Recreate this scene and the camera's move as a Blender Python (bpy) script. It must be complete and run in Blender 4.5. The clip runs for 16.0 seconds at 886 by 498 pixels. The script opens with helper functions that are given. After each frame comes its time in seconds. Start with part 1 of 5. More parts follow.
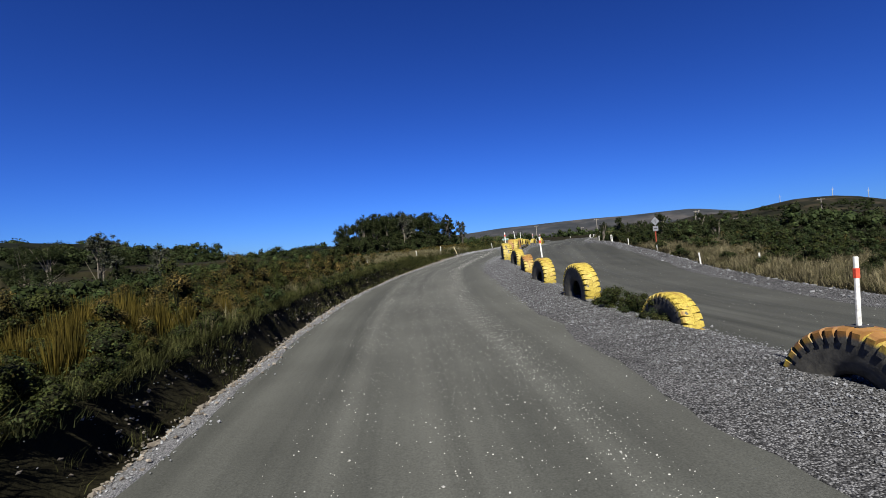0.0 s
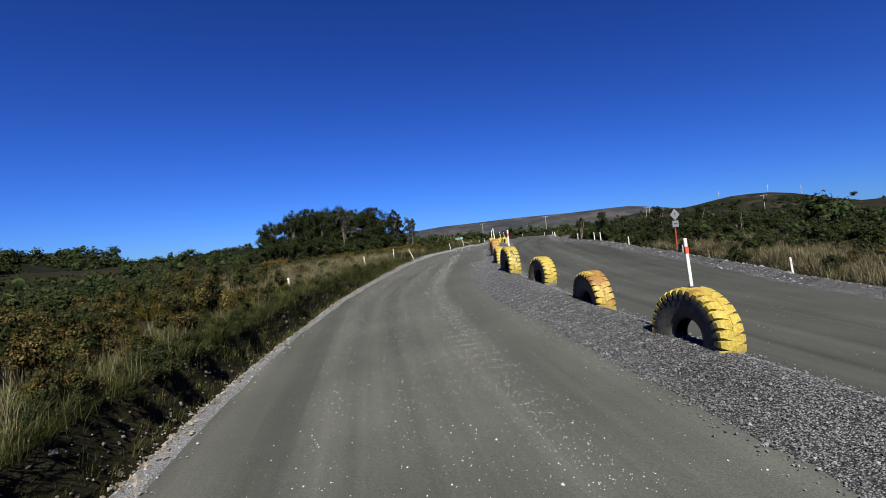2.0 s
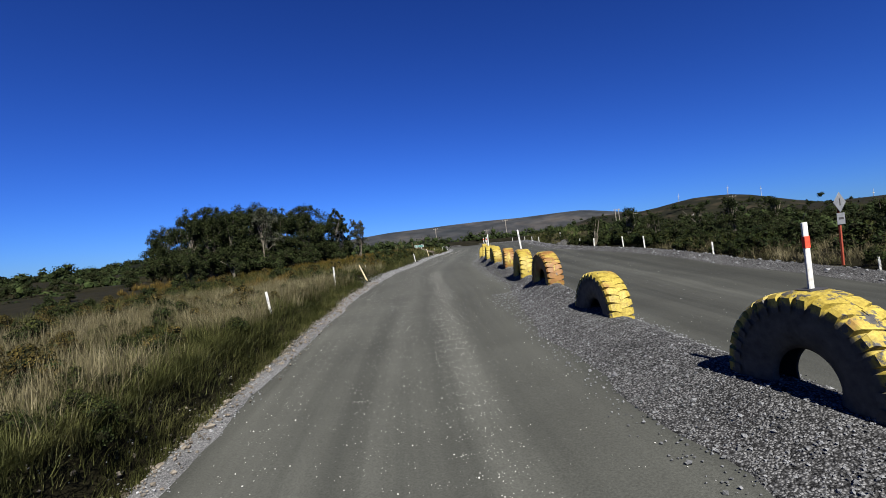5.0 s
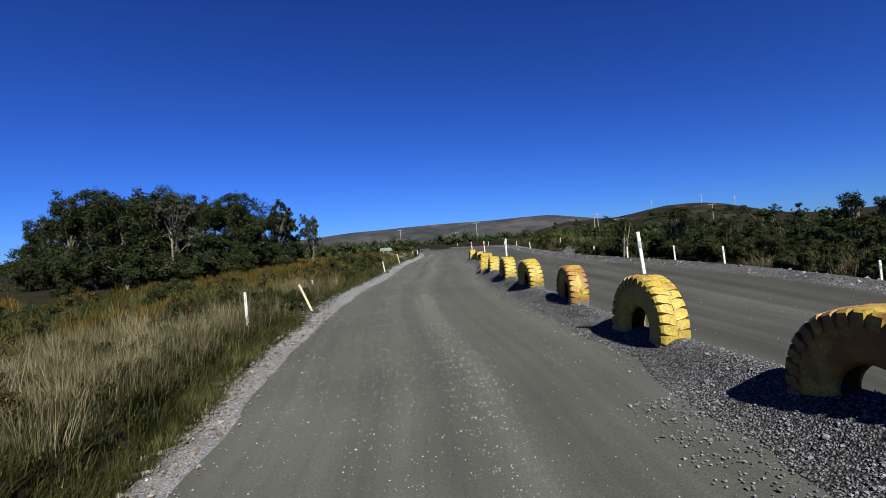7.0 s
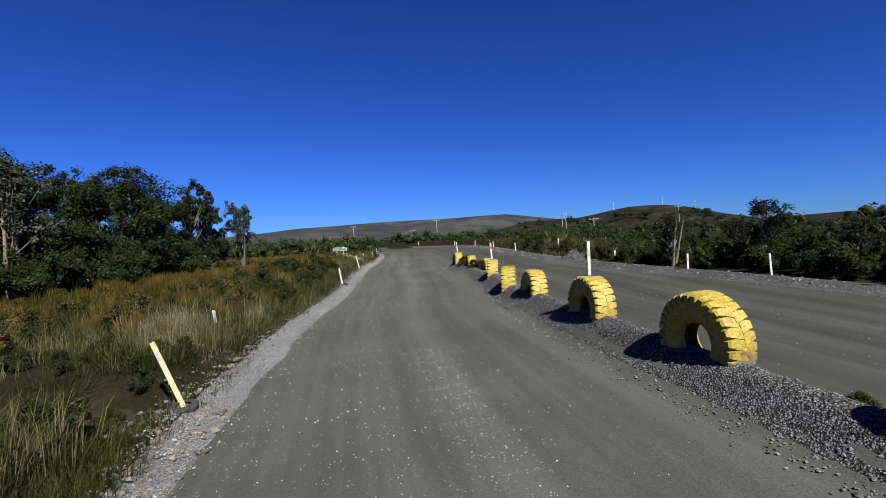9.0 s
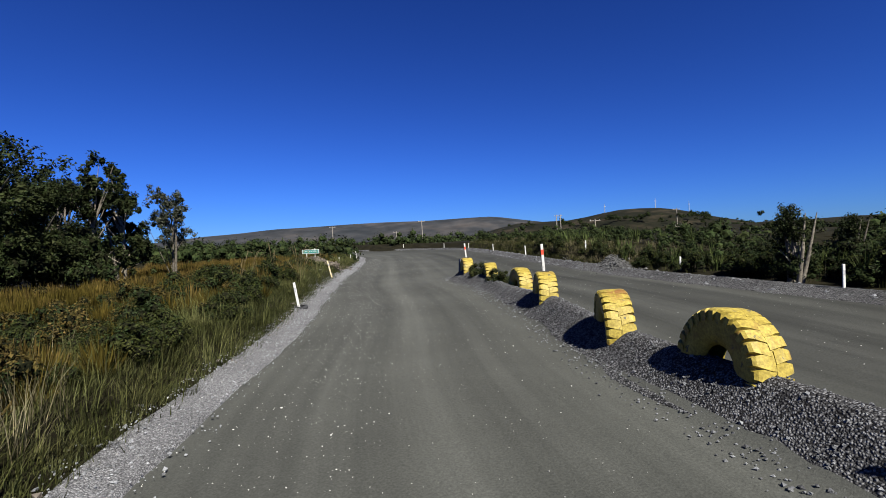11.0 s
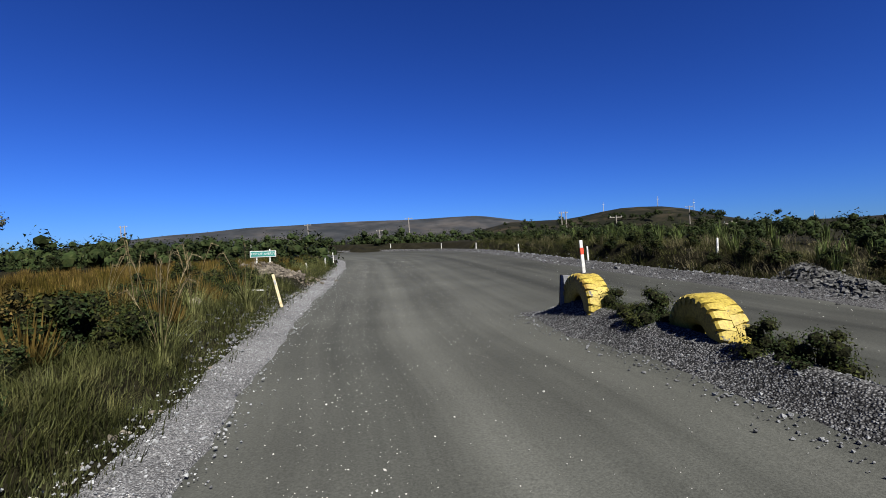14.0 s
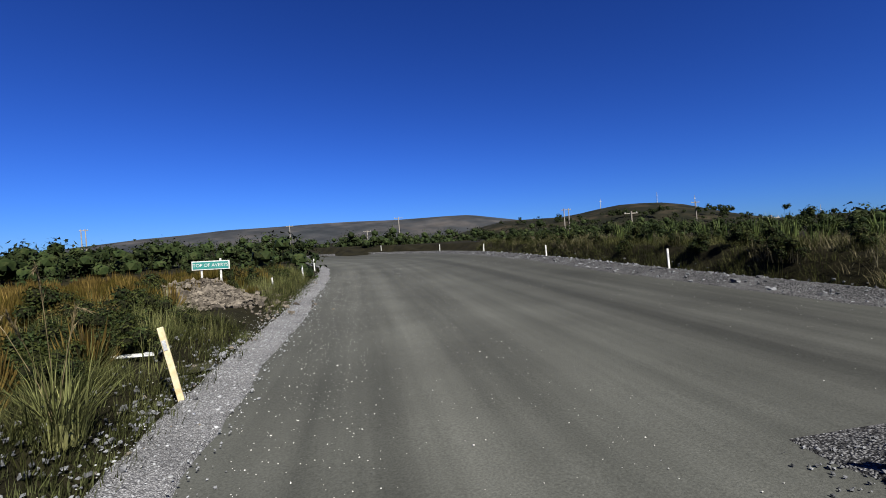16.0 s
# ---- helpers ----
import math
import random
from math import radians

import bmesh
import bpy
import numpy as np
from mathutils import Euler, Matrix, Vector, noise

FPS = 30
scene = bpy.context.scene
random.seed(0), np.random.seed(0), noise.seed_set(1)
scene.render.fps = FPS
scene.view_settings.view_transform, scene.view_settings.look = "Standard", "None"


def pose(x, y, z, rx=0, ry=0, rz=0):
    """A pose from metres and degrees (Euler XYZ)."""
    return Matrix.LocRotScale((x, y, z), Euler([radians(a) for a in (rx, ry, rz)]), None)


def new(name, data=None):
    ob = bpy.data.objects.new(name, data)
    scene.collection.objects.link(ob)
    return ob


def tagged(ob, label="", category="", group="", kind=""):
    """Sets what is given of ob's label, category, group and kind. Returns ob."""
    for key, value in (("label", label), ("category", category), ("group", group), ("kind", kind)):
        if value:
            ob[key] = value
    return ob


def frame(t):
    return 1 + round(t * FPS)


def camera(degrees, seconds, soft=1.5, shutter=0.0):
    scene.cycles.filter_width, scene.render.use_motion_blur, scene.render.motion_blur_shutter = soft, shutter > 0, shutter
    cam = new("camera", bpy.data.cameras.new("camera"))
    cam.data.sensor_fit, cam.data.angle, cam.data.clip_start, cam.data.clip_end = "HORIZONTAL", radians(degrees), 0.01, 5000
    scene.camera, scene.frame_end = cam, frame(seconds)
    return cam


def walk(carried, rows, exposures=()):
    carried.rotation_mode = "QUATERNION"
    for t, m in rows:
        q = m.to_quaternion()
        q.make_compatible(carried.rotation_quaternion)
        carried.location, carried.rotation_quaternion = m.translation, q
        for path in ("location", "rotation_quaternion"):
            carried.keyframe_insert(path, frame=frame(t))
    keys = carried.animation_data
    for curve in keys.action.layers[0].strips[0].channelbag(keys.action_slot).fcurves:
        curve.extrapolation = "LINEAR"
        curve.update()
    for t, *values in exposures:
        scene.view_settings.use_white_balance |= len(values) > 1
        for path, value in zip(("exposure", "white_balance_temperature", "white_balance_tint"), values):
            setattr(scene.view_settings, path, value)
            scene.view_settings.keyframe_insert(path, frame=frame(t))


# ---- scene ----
cam = camera(86.0, 16.0, soft=0.9)
# seconds, x, y, z, and the turn about x, y and z in degrees
ROWS = [
    (0.0, 0.703, -1.852, 1.922, 90.22, 3.51, 0.25),
    (0.5, 0.166, 1.541, 2.147, 89.72, 4.02, -1.69),
    (1.0, -0.297, 4.85, 2.298, 89.75, 4.04, -3.6),
    (1.5, -0.622, 8.021, 2.405, 89.31, 3.86, -5.65),
    (2.0, -0.824, 11.098, 2.495, 89.56, 4.21, -7.26),
    (2.5, -0.868, 14.122, 2.534, 89.77, 4.23, -8.45),
    (3.0, -0.903, 17.198, 2.649, 89.67, 3.94, -9.62),
    (3.5, -0.859, 20.234, 2.734, 90.03, 3.96, -10.45),
    (4.0, -0.738, 23.207, 2.844, 89.84, 4.56, -11.63),
    (6.5, 0.98, 37.957, 3.401, 90.01, 3.98, -17.23),
    (7.0, 1.34, 40.909, 3.514, 89.7, 3.6, -18.62),
    (7.5, 1.68, 43.684, 3.61, 89.58, 3.18, -20.28),
    (8.0, 2.117, 46.279, 3.65, 89.56, 3.11, -21.64),
    (8.5, 2.583, 48.744, 3.729, 89.65, 2.91, -22.91),
    (9.0, 3.065, 51.178, 3.819, 89.16, 2.66, -24.47),
    (9.5, 3.595, 53.493, 3.85, 89.19, 2.59, -25.58),
    (12.0, 7.145, 63.73, 3.755, 89.27, 2.17, -27.17),
    (12.5, 7.77, 66.032, 3.779, 89.11, 2.3, -27.68),
    (13.0, 8.41, 68.28, 3.786, 89.26, 2.05, -28.31),
    (13.5, 9.028, 70.465, 3.789, 89.47, 1.57, -28.84),
    (14.0, 9.675, 72.57, 3.804, 89.37, 1.94, -29.14),
    (14.5, 10.323, 74.603, 3.852, 89.2, 2.17, -29.44),
    (15.0, 10.929, 76.521, 3.863, 89.52, 2.31, -29.65),
    (15.5, 11.521, 78.255, 3.951, 89.2, 2.54, -30.29),
    (16.0, 12.163, 80.011, 4.019, 89.31, 2.66, -30.8),
]
walk(cam, [(t, pose(x, y, z, rx, ry, rz)) for t, x, y, z, rx, ry, rz in ROWS])

# ---- sun and sky ----
SUN_EL, SUN_AZ = 45.0, 1.0  # height; turn of the sun from straight behind towards the right-hand side
world = bpy.data.worlds.new("sky")
scene.world = world
world.use_nodes = True
wn = world.node_tree.nodes
sky = wn.new("ShaderNodeTexSky")
sky.sky_type = "NISHITA"
sky.sun_disc = False
sky.sun_elevation = radians(SUN_EL)
sky.sun_rotation = radians(180 - SUN_AZ)
sky.altitude = 1200.0
sky.air_density = 1.0
sky.dust_density = 0.25
sky.ozone_density = 3.0
deep = wn.new("ShaderNodeGamma")  # the deep, contrasty blue of clear mountain air
deep.inputs["Gamma"].default_value = 1.3
tint = wn.new("ShaderNodeVectorMath")
tint.operation = "MULTIPLY"
tint.inputs[1].default_value = (0.083, 0.171, 0.415)
world.node_tree.links.new(sky.outputs[0], deep.inputs["Color"])
world.node_tree.links.new(deep.outputs[0], tint.inputs[0])
world.node_tree.links.new(tint.outputs[0], wn["Background"].inputs[0])
wn["Background"].inputs[1].default_value = 0.053
sun_data = bpy.data.lights.new("sun", "SUN")
sun_data.energy = 5.0
sun_data.angle = radians(0.55)
sun_data.color = (1.0, 0.96, 0.88)
sun = new("sun", sun_data)
to_sun = Vector((math.sin(radians(SUN_AZ)) * math.cos(radians(SUN_EL)), -math.cos(radians(SUN_AZ)) * math.cos(radians(SUN_EL)), math.sin(radians(SUN_EL))))
sun.matrix_world = Matrix.Translation((30, -30, 60)) @ to_sun.to_track_quat("Z", "Y").to_matrix().to_4x4()
scene.view_settings.exposure = 1.45


# ---- materials ----
def mat(name, colours, scale=4.0, rough=0.85, bump=0.3, bump_scale=60.0, spec=0.06, random_tint=0.0, island=False, fine=None, detail=6.0, through_light=0.0):
    """Noise-mixed colours, a second finer tint, bump; colours: two or three RGB."""
    m = bpy.data.materials.new(name)
    m.use_nodes = True
    nt = m.node_tree
    n, ln = nt.nodes, nt.links
    b = n["Principled BSDF"]
    b.inputs["Roughness"].default_value = rough
    b.inputs["Specular IOR Level"].default_value = spec
    tc = n.new("ShaderNodeTexCoord")
    no = n.new("ShaderNodeTexNoise")
    no.inputs["Scale"].default_value = scale
    no.inputs["Detail"].default_value = detail
    no.inputs["Roughness"].default_value = 0.62
    ln.new(tc.outputs["Object"], no.inputs["Vector"])
    ra = n.new("ShaderNodeValToRGB")
    ra.color_ramp.elements[0].position, ra.color_ramp.elements[1].position = 0.3, 0.7
    ra.color_ramp.elements[0].color = (*colours[0], 1)
    ra.color_ramp.elements[1].color = (*colours[-1], 1)
    if len(colours) == 3:
        e = ra.color_ramp.elements.new(0.5)
        e.color = (*colours[1], 1)
    ln.new(no.outputs["Fac"], ra.inputs["Fac"])
    out = ra.outputs["Color"]
    n2 = n.new("ShaderNodeTexNoise")
    n2.inputs["Scale"].default_value = fine or bump_scale
    n2.inputs["Detail"].default_value = 4.0
    ln.new(tc.outputs["Object"], n2.inputs["Vector"])
    mr = n.new("ShaderNodeMapRange")
    mr.inputs["From Min"].default_value, mr.inputs["From Max"].default_value = 0.25, 0.75
    mr.inputs["To Min"].default_value, mr.inputs["To Max"].default_value = 0.72, 1.25
    ln.new(n2.outputs["Fac"], mr.inputs["Value"])
    mx = n.new("ShaderNodeVectorMath")
    mx.operation = "SCALE"
    ln.new(out, mx.inputs[0])
    ln.new(mr.outputs[0], mx.inputs["Scale"])
    out = mx.outputs[0]
    if random_tint:
        src = n.new("ShaderNodeNewGeometry").outputs["Random Per Island"] if island else n.new("ShaderNodeObjectInfo").outputs["Random"]
        m2 = n.new("ShaderNodeMapRange")
        m2.inputs["To Min"].default_value, m2.inputs["To Max"].default_value = 1 - random_tint, 1 + random_tint
        ln.new(src, m2.inputs["Value"])
        m3 = n.new("ShaderNodeVectorMath")
        m3.operation = "SCALE"
        ln.new(out, m3.inputs[0])
        ln.new(m2.outputs[0], m3.inputs["Scale"])
        out = m3.outputs[0]
    ln.new(out, b.inputs["Base Color"])
    if bump:
        bp = n.new("ShaderNodeBump")
        bp.inputs["Strength"].default_value = bump
        bp.inputs["Distance"].default_value = 0.02
        n3 = n.new("ShaderNodeTexNoise")
        n3.inputs["Scale"].default_value = bump_scale
        n3.inputs["Detail"].default_value = 5.0
        ln.new(tc.outputs["Object"], n3.inputs["Vector"])
        ln.new(n3.outputs["Fac"], bp.inputs["Height"])
        ln.new(bp.outputs["Normal"], b.inputs["Normal"])
    if through_light:
        tr = n.new("ShaderNodeBsdfTranslucent")
        ln.new(out, tr.inputs["Color"])
        ms = n.new("ShaderNodeMixShader")
        ms.inputs[0].default_value = through_light
        ln.new(b.outputs[0], ms.inputs[1])
        ln.new(tr.outputs[0], ms.inputs[2])
        ln.new(ms.outputs[0], n["Material Output"].inputs["Surface"])
    return m


# soil colour taken near black so gaps between plants read as shade
M_GROUND = mat("shade_dark_soil_and_litter", [(0.0045, 0.0039, 0.002), (0.0091, 0.0084, 0.0039), (0.0143, 0.0123, 0.0064)], 0.9, 0.95, 0.8, 14)


def gravel_material(name, low, high, cell, gap_tone=0.25):
    """Crushed stone: cells of two sizes with their own greys, dark gaps and relief."""
    m = bpy.data.materials.new(name)
    m.use_nodes = True
    nt = m.node_tree
    n, ln = nt.nodes, nt.links
    b = n["Principled BSDF"]
    b.inputs["Roughness"].default_value = 0.9
    b.inputs["Specular IOR Level"].default_value = 0.06
    tc = n.new("ShaderNodeTexCoord")
    warp = n.new("ShaderNodeTexNoise")
    warp.inputs["Scale"].default_value = 14.0
    ln.new(tc.outputs["Object"], warp.inputs["Vector"])
    add = n.new("ShaderNodeMix")
    add.data_type = "VECTOR"
    add.inputs["Factor"].default_value = 0.035
    ln.new(tc.outputs["Object"], add.inputs["A"])
    ln.new(warp.outputs["Color"], add.inputs["B"])
    cells = n.new("ShaderNodeTexVoronoi")
    cells.inputs["Scale"].default_value = cell
    ln.new(add.outputs["Result"], cells.inputs["Vector"])
    ra = n.new("ShaderNodeValToRGB")
    ra.color_ramp.elements[0].position, ra.color_ramp.elements[1].position = 0.1, 0.95
    ra.color_ramp.elements[0].color = (low, low, low * 1.03, 1)
    ra.color_ramp.elements[1].color = (high, high, high * 1.01, 1)
    sep = n.new("ShaderNodeSeparateColor")
    ln.new(cells.outputs["Color"], sep.inputs["Color"])
    ln.new(sep.outputs["Red"], ra.inputs["Fac"])
    gap = n.new("ShaderNodeMapRange")
    gap.inputs["From Min"].default_value, gap.inputs["From Max"].default_value = 0.3, 0.62
    gap.inputs["To Min"].default_value, gap.inputs["To Max"].default_value = 1.0, gap_tone
    ln.new(cells.outputs["Distance"], gap.inputs["Value"])
    big = n.new("ShaderNodeTexNoise")
    big.inputs["Scale"].default_value = 0.8
    big.inputs["Detail"].default_value = 6.0
    ln.new(tc.outputs["Object"], big.inputs["Vector"])
    mb = n.new("ShaderNodeMapRange")
    mb.inputs["From Min"].default_value, mb.inputs["From Max"].default_value = 0.3, 0.7
    mb.inputs["To Min"].default_value, mb.inputs["To Max"].default_value = 0.75, 1.2
    ln.new(big.outputs["Fac"], mb.inputs["Value"])
    mu = n.new("ShaderNodeMath")
    mu.operation = "MULTIPLY"
    ln.new(gap.outputs[0], mu.inputs[0])
    ln.new(mb.outputs[0], mu.inputs[1])
    sc = n.new("ShaderNodeVectorMath")
    sc.operation = "SCALE"
    ln.new(ra.outputs["Color"], sc.inputs[0])
    ln.new(mu.outputs[0], sc.inputs["Scale"])
    ln.new(sc.outputs[0], b.inputs["Base Color"])
    bp = n.new("ShaderNodeBump")
    bp.inputs["Strength"].default_value = 1.0
    bp.inputs["Distance"].default_value = 0.018
    bp.invert = True
    ln.new(cells.outputs["Distance"], bp.inputs["Height"])
    ln.new(bp.outputs["Normal"], b.inputs["Normal"])
    return m


M_GRAVEL = gravel_material("crushed_grey_gravel", 0.024, 0.16, 40.0)
M_FINE_GRAVEL = gravel_material("pale_fine_gravel", 0.1, 0.23, 58.0, 0.5)
M_STONE = mat("grey_stone", [(0.054, 0.056, 0.06), (0.138, 0.141, 0.145)], 9.0, 0.85, 0.4, 60, random_tint=0.55, island=True)
M_PALE = mat("pale_stone", [(0.2133, 0.2133, 0.1962), (0.4265, 0.418, 0.3923)], 9.0, 0.85, 0.4, 60, random_tint=0.4, island=True)
M_BROWN = mat("brown_stone", [(0.066, 0.056, 0.045), (0.155, 0.138, 0.115)], 6.0, 0.9, 0.6, 30, random_tint=0.35, island=True)
M_RUST = mat("rusty_stone", [(0.1944, 0.0778, 0.0389), (0.2722, 0.1296, 0.0713)], 6.0, 0.9, 0.6, 30)
M_WHITE = mat("weathered_white_paint", [(0.3, 0.3, 0.28), (0.44, 0.44, 0.42)], 6.0, 0.55, 0.1, 40, fine=12)
M_CREAM = mat("weathered_timber_paint", [(0.25, 0.19, 0.09), (0.36, 0.31, 0.19), (0.4, 0.37, 0.28)], 5.0, 0.7, 0.3, 40, fine=14)
M_RED = mat("red_reflector", [(0.3645, 0.0405, 0.0243), (0.486, 0.0729, 0.0405)], 12.0, 0.4, 0.0)
M_BLACK = mat("black_rubber", [(0.018, 0.018, 0.02), (0.04, 0.04, 0.042)], 9.0, 0.75, 0.3, 50)
M_STEEL = mat("galvanised_steel", [(0.2138, 0.2203, 0.2268), (0.2916, 0.2981, 0.3046)], 8.0, 0.5, 0.1, 50)
M_WOOD = mat("grey_pole_timber", [(0.1296, 0.1166, 0.0972), (0.2333, 0.2138, 0.1879)], 5.0, 0.85, 0.4, 40)
M_TEAL = mat("teal_sign_sheet", [(0.02, 0.12, 0.11), (0.03, 0.155, 0.14)], 5.0, 0.5, 0.0)
M_SIGN = mat("worn_sign_sheet", [(0.085, 0.09, 0.1), (0.13, 0.135, 0.145)], 6.0, 0.5, 0.1, 30)
M_REDPOST = mat("red_post_paint", [(0.16, 0.032, 0.02), (0.21, 0.05, 0.03)], 6.0, 0.6, 0.1, 30)
M_TWIG = mat("dark_twig", [(0.012, 0.01, 0.008), (0.03, 0.025, 0.02)], 5.0, 0.9, 0.3, 25)
# near-black: paints the deep shade inside bushes onto added cores; stems share it
M_CORE = mat("shade_dark_cores_and_twigs", [(0.0025, 0.003, 0.0013), (0.007, 0.0078, 0.0032), (0.016, 0.016, 0.007)], 22.0, 0.95, 1.0, 30)
M_BARK = mat("pale_bark", [(0.0486, 0.0413, 0.0316), (0.1458, 0.1312, 0.1069)], 5.0, 0.9, 0.7, 25, random_tint=0.3)


def leaf_mat(name, a, b, c, t=0.12):
    return mat(name, [a, b, c], 1.3, 0.6, 0.0, spec=0.04, random_tint=0.55, island=True, fine=7, through_light=t)


M_LEAF_DARK = leaf_mat("dark_leaf", (0.0071, 0.0119, 0.0048), (0.0159, 0.0238, 0.0079), (0.0278, 0.0337, 0.0119))
M_LEAF_GREEN = leaf_mat("green_leaf", (0.009, 0.0122, 0.0035), (0.022, 0.0262, 0.0068), (0.042, 0.0445, 0.0145))
M_LEAF_BRONZE = leaf_mat("bronze_leaf", (0.016, 0.015, 0.005), (0.048, 0.037, 0.011), (0.12, 0.082, 0.028))
M_LEAF_TREE = leaf_mat("tree_leaf", (0.0058, 0.0086, 0.0036), (0.0138, 0.0178, 0.0064), (0.027, 0.0305, 0.011))
M_LEAF_GREY = leaf_mat("greyish_leaf", (0.0193, 0.0232, 0.0154), (0.0424, 0.0463, 0.0328), (0.0771, 0.0771, 0.0578))
M_RUSH = leaf_mat("olive_rush", (0.0165, 0.0145, 0.0033), (0.038, 0.03, 0.0058), (0.068, 0.05, 0.011))
M_RUSH_RED = leaf_mat("russet_rush", (0.027, 0.0196, 0.0061), (0.0607, 0.0419, 0.0115), (0.108, 0.077, 0.023))
M_STRAW = leaf_mat("dry_straw_grass", (0.042, 0.037, 0.018), (0.088, 0.077, 0.043), (0.16, 0.142, 0.09))
M_GRASS = leaf_mat("green_grass", (0.015, 0.0175, 0.005), (0.035, 0.038, 0.012), (0.068, 0.066, 0.026))
M_TURF = leaf_mat("mossy_turf", (0.015, 0.0175, 0.006), (0.032, 0.036, 0.0135), (0.055, 0.058, 0.025))
M_TUSSOCK = leaf_mat("tussock_leaf", (0.0408, 0.0467, 0.0146), (0.0816, 0.0875, 0.0321), (0.14, 0.1341, 0.0583))
M_PLUME = leaf_mat("cream_plume", (0.07, 0.055, 0.028), (0.115, 0.092, 0.052), (0.16, 0.135, 0.085))
M_FLAX = leaf_mat("flax_leaf", (0.0198, 0.033, 0.0093), (0.0495, 0.0662, 0.0198), (0.1057, 0.119, 0.0464))


def road_material():
    """Dusty compacted grey gravel with long wheel tracks, fine grit and pale specks."""
    m = bpy.data.materials.new("compacted_gravel_road")
    m.use_nodes = True
    nt = m.node_tree
    n, ln = nt.nodes, nt.links
    b = n["Principled BSDF"]
    b.inputs["Roughness"].default_value = 0.92
    b.inputs["Specular IOR Level"].default_value = 0.06
    tc = n.new("ShaderNodeTexCoord")
    uv = n.new("ShaderNodeMapping")
    uv.inputs["Scale"].default_value = (0.9, 0.02, 1)
    ln.new(tc.outputs["UV"], uv.inputs["Vector"])
    streak = n.new("ShaderNodeTexNoise")
    streak.inputs["Scale"].default_value = 1.3
    streak.inputs["Detail"].default_value = 7.0
    streak.inputs["Roughness"].default_value = 0.6
    ln.new(uv.outputs[0], streak.inputs["Vector"])
    ra = n.new("ShaderNodeValToRGB")
    ra.color_ramp.elements[0].position, ra.color_ramp.elements[1].position = 0.32, 0.72
    ra.color_ramp.elements[0].color = (0.0345, 0.0359, 0.0319, 1)
    ra.color_ramp.elements[1].color = (0.0625, 0.064, 0.0569, 1)
    ln.new(streak.outputs["Fac"], ra.inputs["Fac"])
    blot = n.new("ShaderNodeTexNoise")
    blot.inputs["Scale"].default_value = 0.35
    blot.inputs["Detail"].default_value = 8.0
    ln.new(tc.outputs["Object"], blot.inputs["Vector"])
    grit = n.new("ShaderNodeTexNoise")
    grit.inputs["Scale"].default_value = 38.0
    grit.inputs["Detail"].default_value = 6.0
    grit.inputs["Roughness"].default_value = 0.7
    ln.new(tc.outputs["Object"], grit.inputs["Vector"])
    m1 = n.new("ShaderNodeMapRange")
    m1.inputs["From Min"].default_value, m1.inputs["From Max"].default_value = 0.3, 0.7
    m1.inputs["To Min"].default_value, m1.inputs["To Max"].default_value = 0.86, 1.14
    ln.new(blot.outputs["Fac"], m1.inputs["Value"])
    m2 = n.new("ShaderNodeMapRange")
    m2.inputs["From Min"].default_value, m2.inputs["From Max"].default_value = 0.3, 0.7
    m2.inputs["To Min"].default_value, m2.inputs["To Max"].default_value = 0.68, 1.32
    ln.new(grit.outputs["Fac"], m2.inputs["Value"])
    mu = n.new("ShaderNodeMath")
    mu.operation = "MULTIPLY"
    ln.new(m1.outputs[0], mu.inputs[0])
    ln.new(m2.outputs[0], mu.inputs[1])
    sc = n.new("ShaderNodeVectorMath")
    sc.operation = "SCALE"
    ln.new(ra.outputs["Color"], sc.inputs[0])
    ln.new(mu.outputs[0], sc.inputs["Scale"])
    ln.new(sc.outputs[0], b.inputs["Base Color"])
    # dusty pale bands beside the wheel tracks and darker worn ruts, at fixed offsets from the median
    sx = n.new("ShaderNodeSeparateXYZ")
    ln.new(tc.outputs["UV"], sx.inputs[0])
    sway = n.new("ShaderNodeMath")
    sway.operation = "MULTIPLY_ADD"
    sway.inputs[1].default_value = 0.7
    ln.new(streak.outputs["Fac"], sway.inputs[0])
    ln.new(sx.outputs["X"], sway.inputs[2])
    band = n.new("ShaderNodeFloatCurve")
    ln_x = n.new("ShaderNodeMapRange")
    ln_x.inputs["From Min"].default_value, ln_x.inputs["From Max"].default_value = -10.0, 10.0
    ln.new(sway.outputs[0], ln_x.inputs["Value"])
    ln.new(ln_x.outputs[0], band.inputs["Value"])
    cv = band.mapping.curves[0]
    for px, py in ((0.13, 0.47), (0.2, 0.51), (0.235, 0.46), (0.27, 0.52), (0.3, 0.47), (0.325, 0.55), (0.345, 0.54), (0.37, 0.47), (0.40, 0.46), (0.43, 0.48), (0.55, 0.43), (0.62, 0.34), (0.68, 0.39), (0.75, 0.33), (0.82, 0.38), (0.88, 0.36), (0.92, 0.33)):
        cv.points.new(px, py)
    cv.points[0].location, cv.points[-1].location = (0.0, 0.45), (1.0, 0.34)
    band.mapping.update()
    gain = n.new("ShaderNodeMath")
    gain.operation = "MULTIPLY"
    gain.inputs[1].default_value = 2.0
    ln.new(band.outputs[0], gain.inputs[0])
    sc2 = n.new("ShaderNodeVectorMath")
    sc2.operation = "SCALE"
    ln.new(sc.outputs[0], sc2.inputs[0])
    ln.new(gain.outputs[0], sc2.inputs["Scale"])
    ln.new(sc2.outputs[0], b.inputs["Base Color"])
    bp = n.new("ShaderNodeBump")
    bp.inputs["Strength"].default_value = 0.5
    bp.inputs["Distance"].default_value = 0.02
    ln.new(grit.outputs["Fac"], bp.inputs["Height"])
    ln.new(bp.outputs["Normal"], b.inputs["Normal"])
    return m


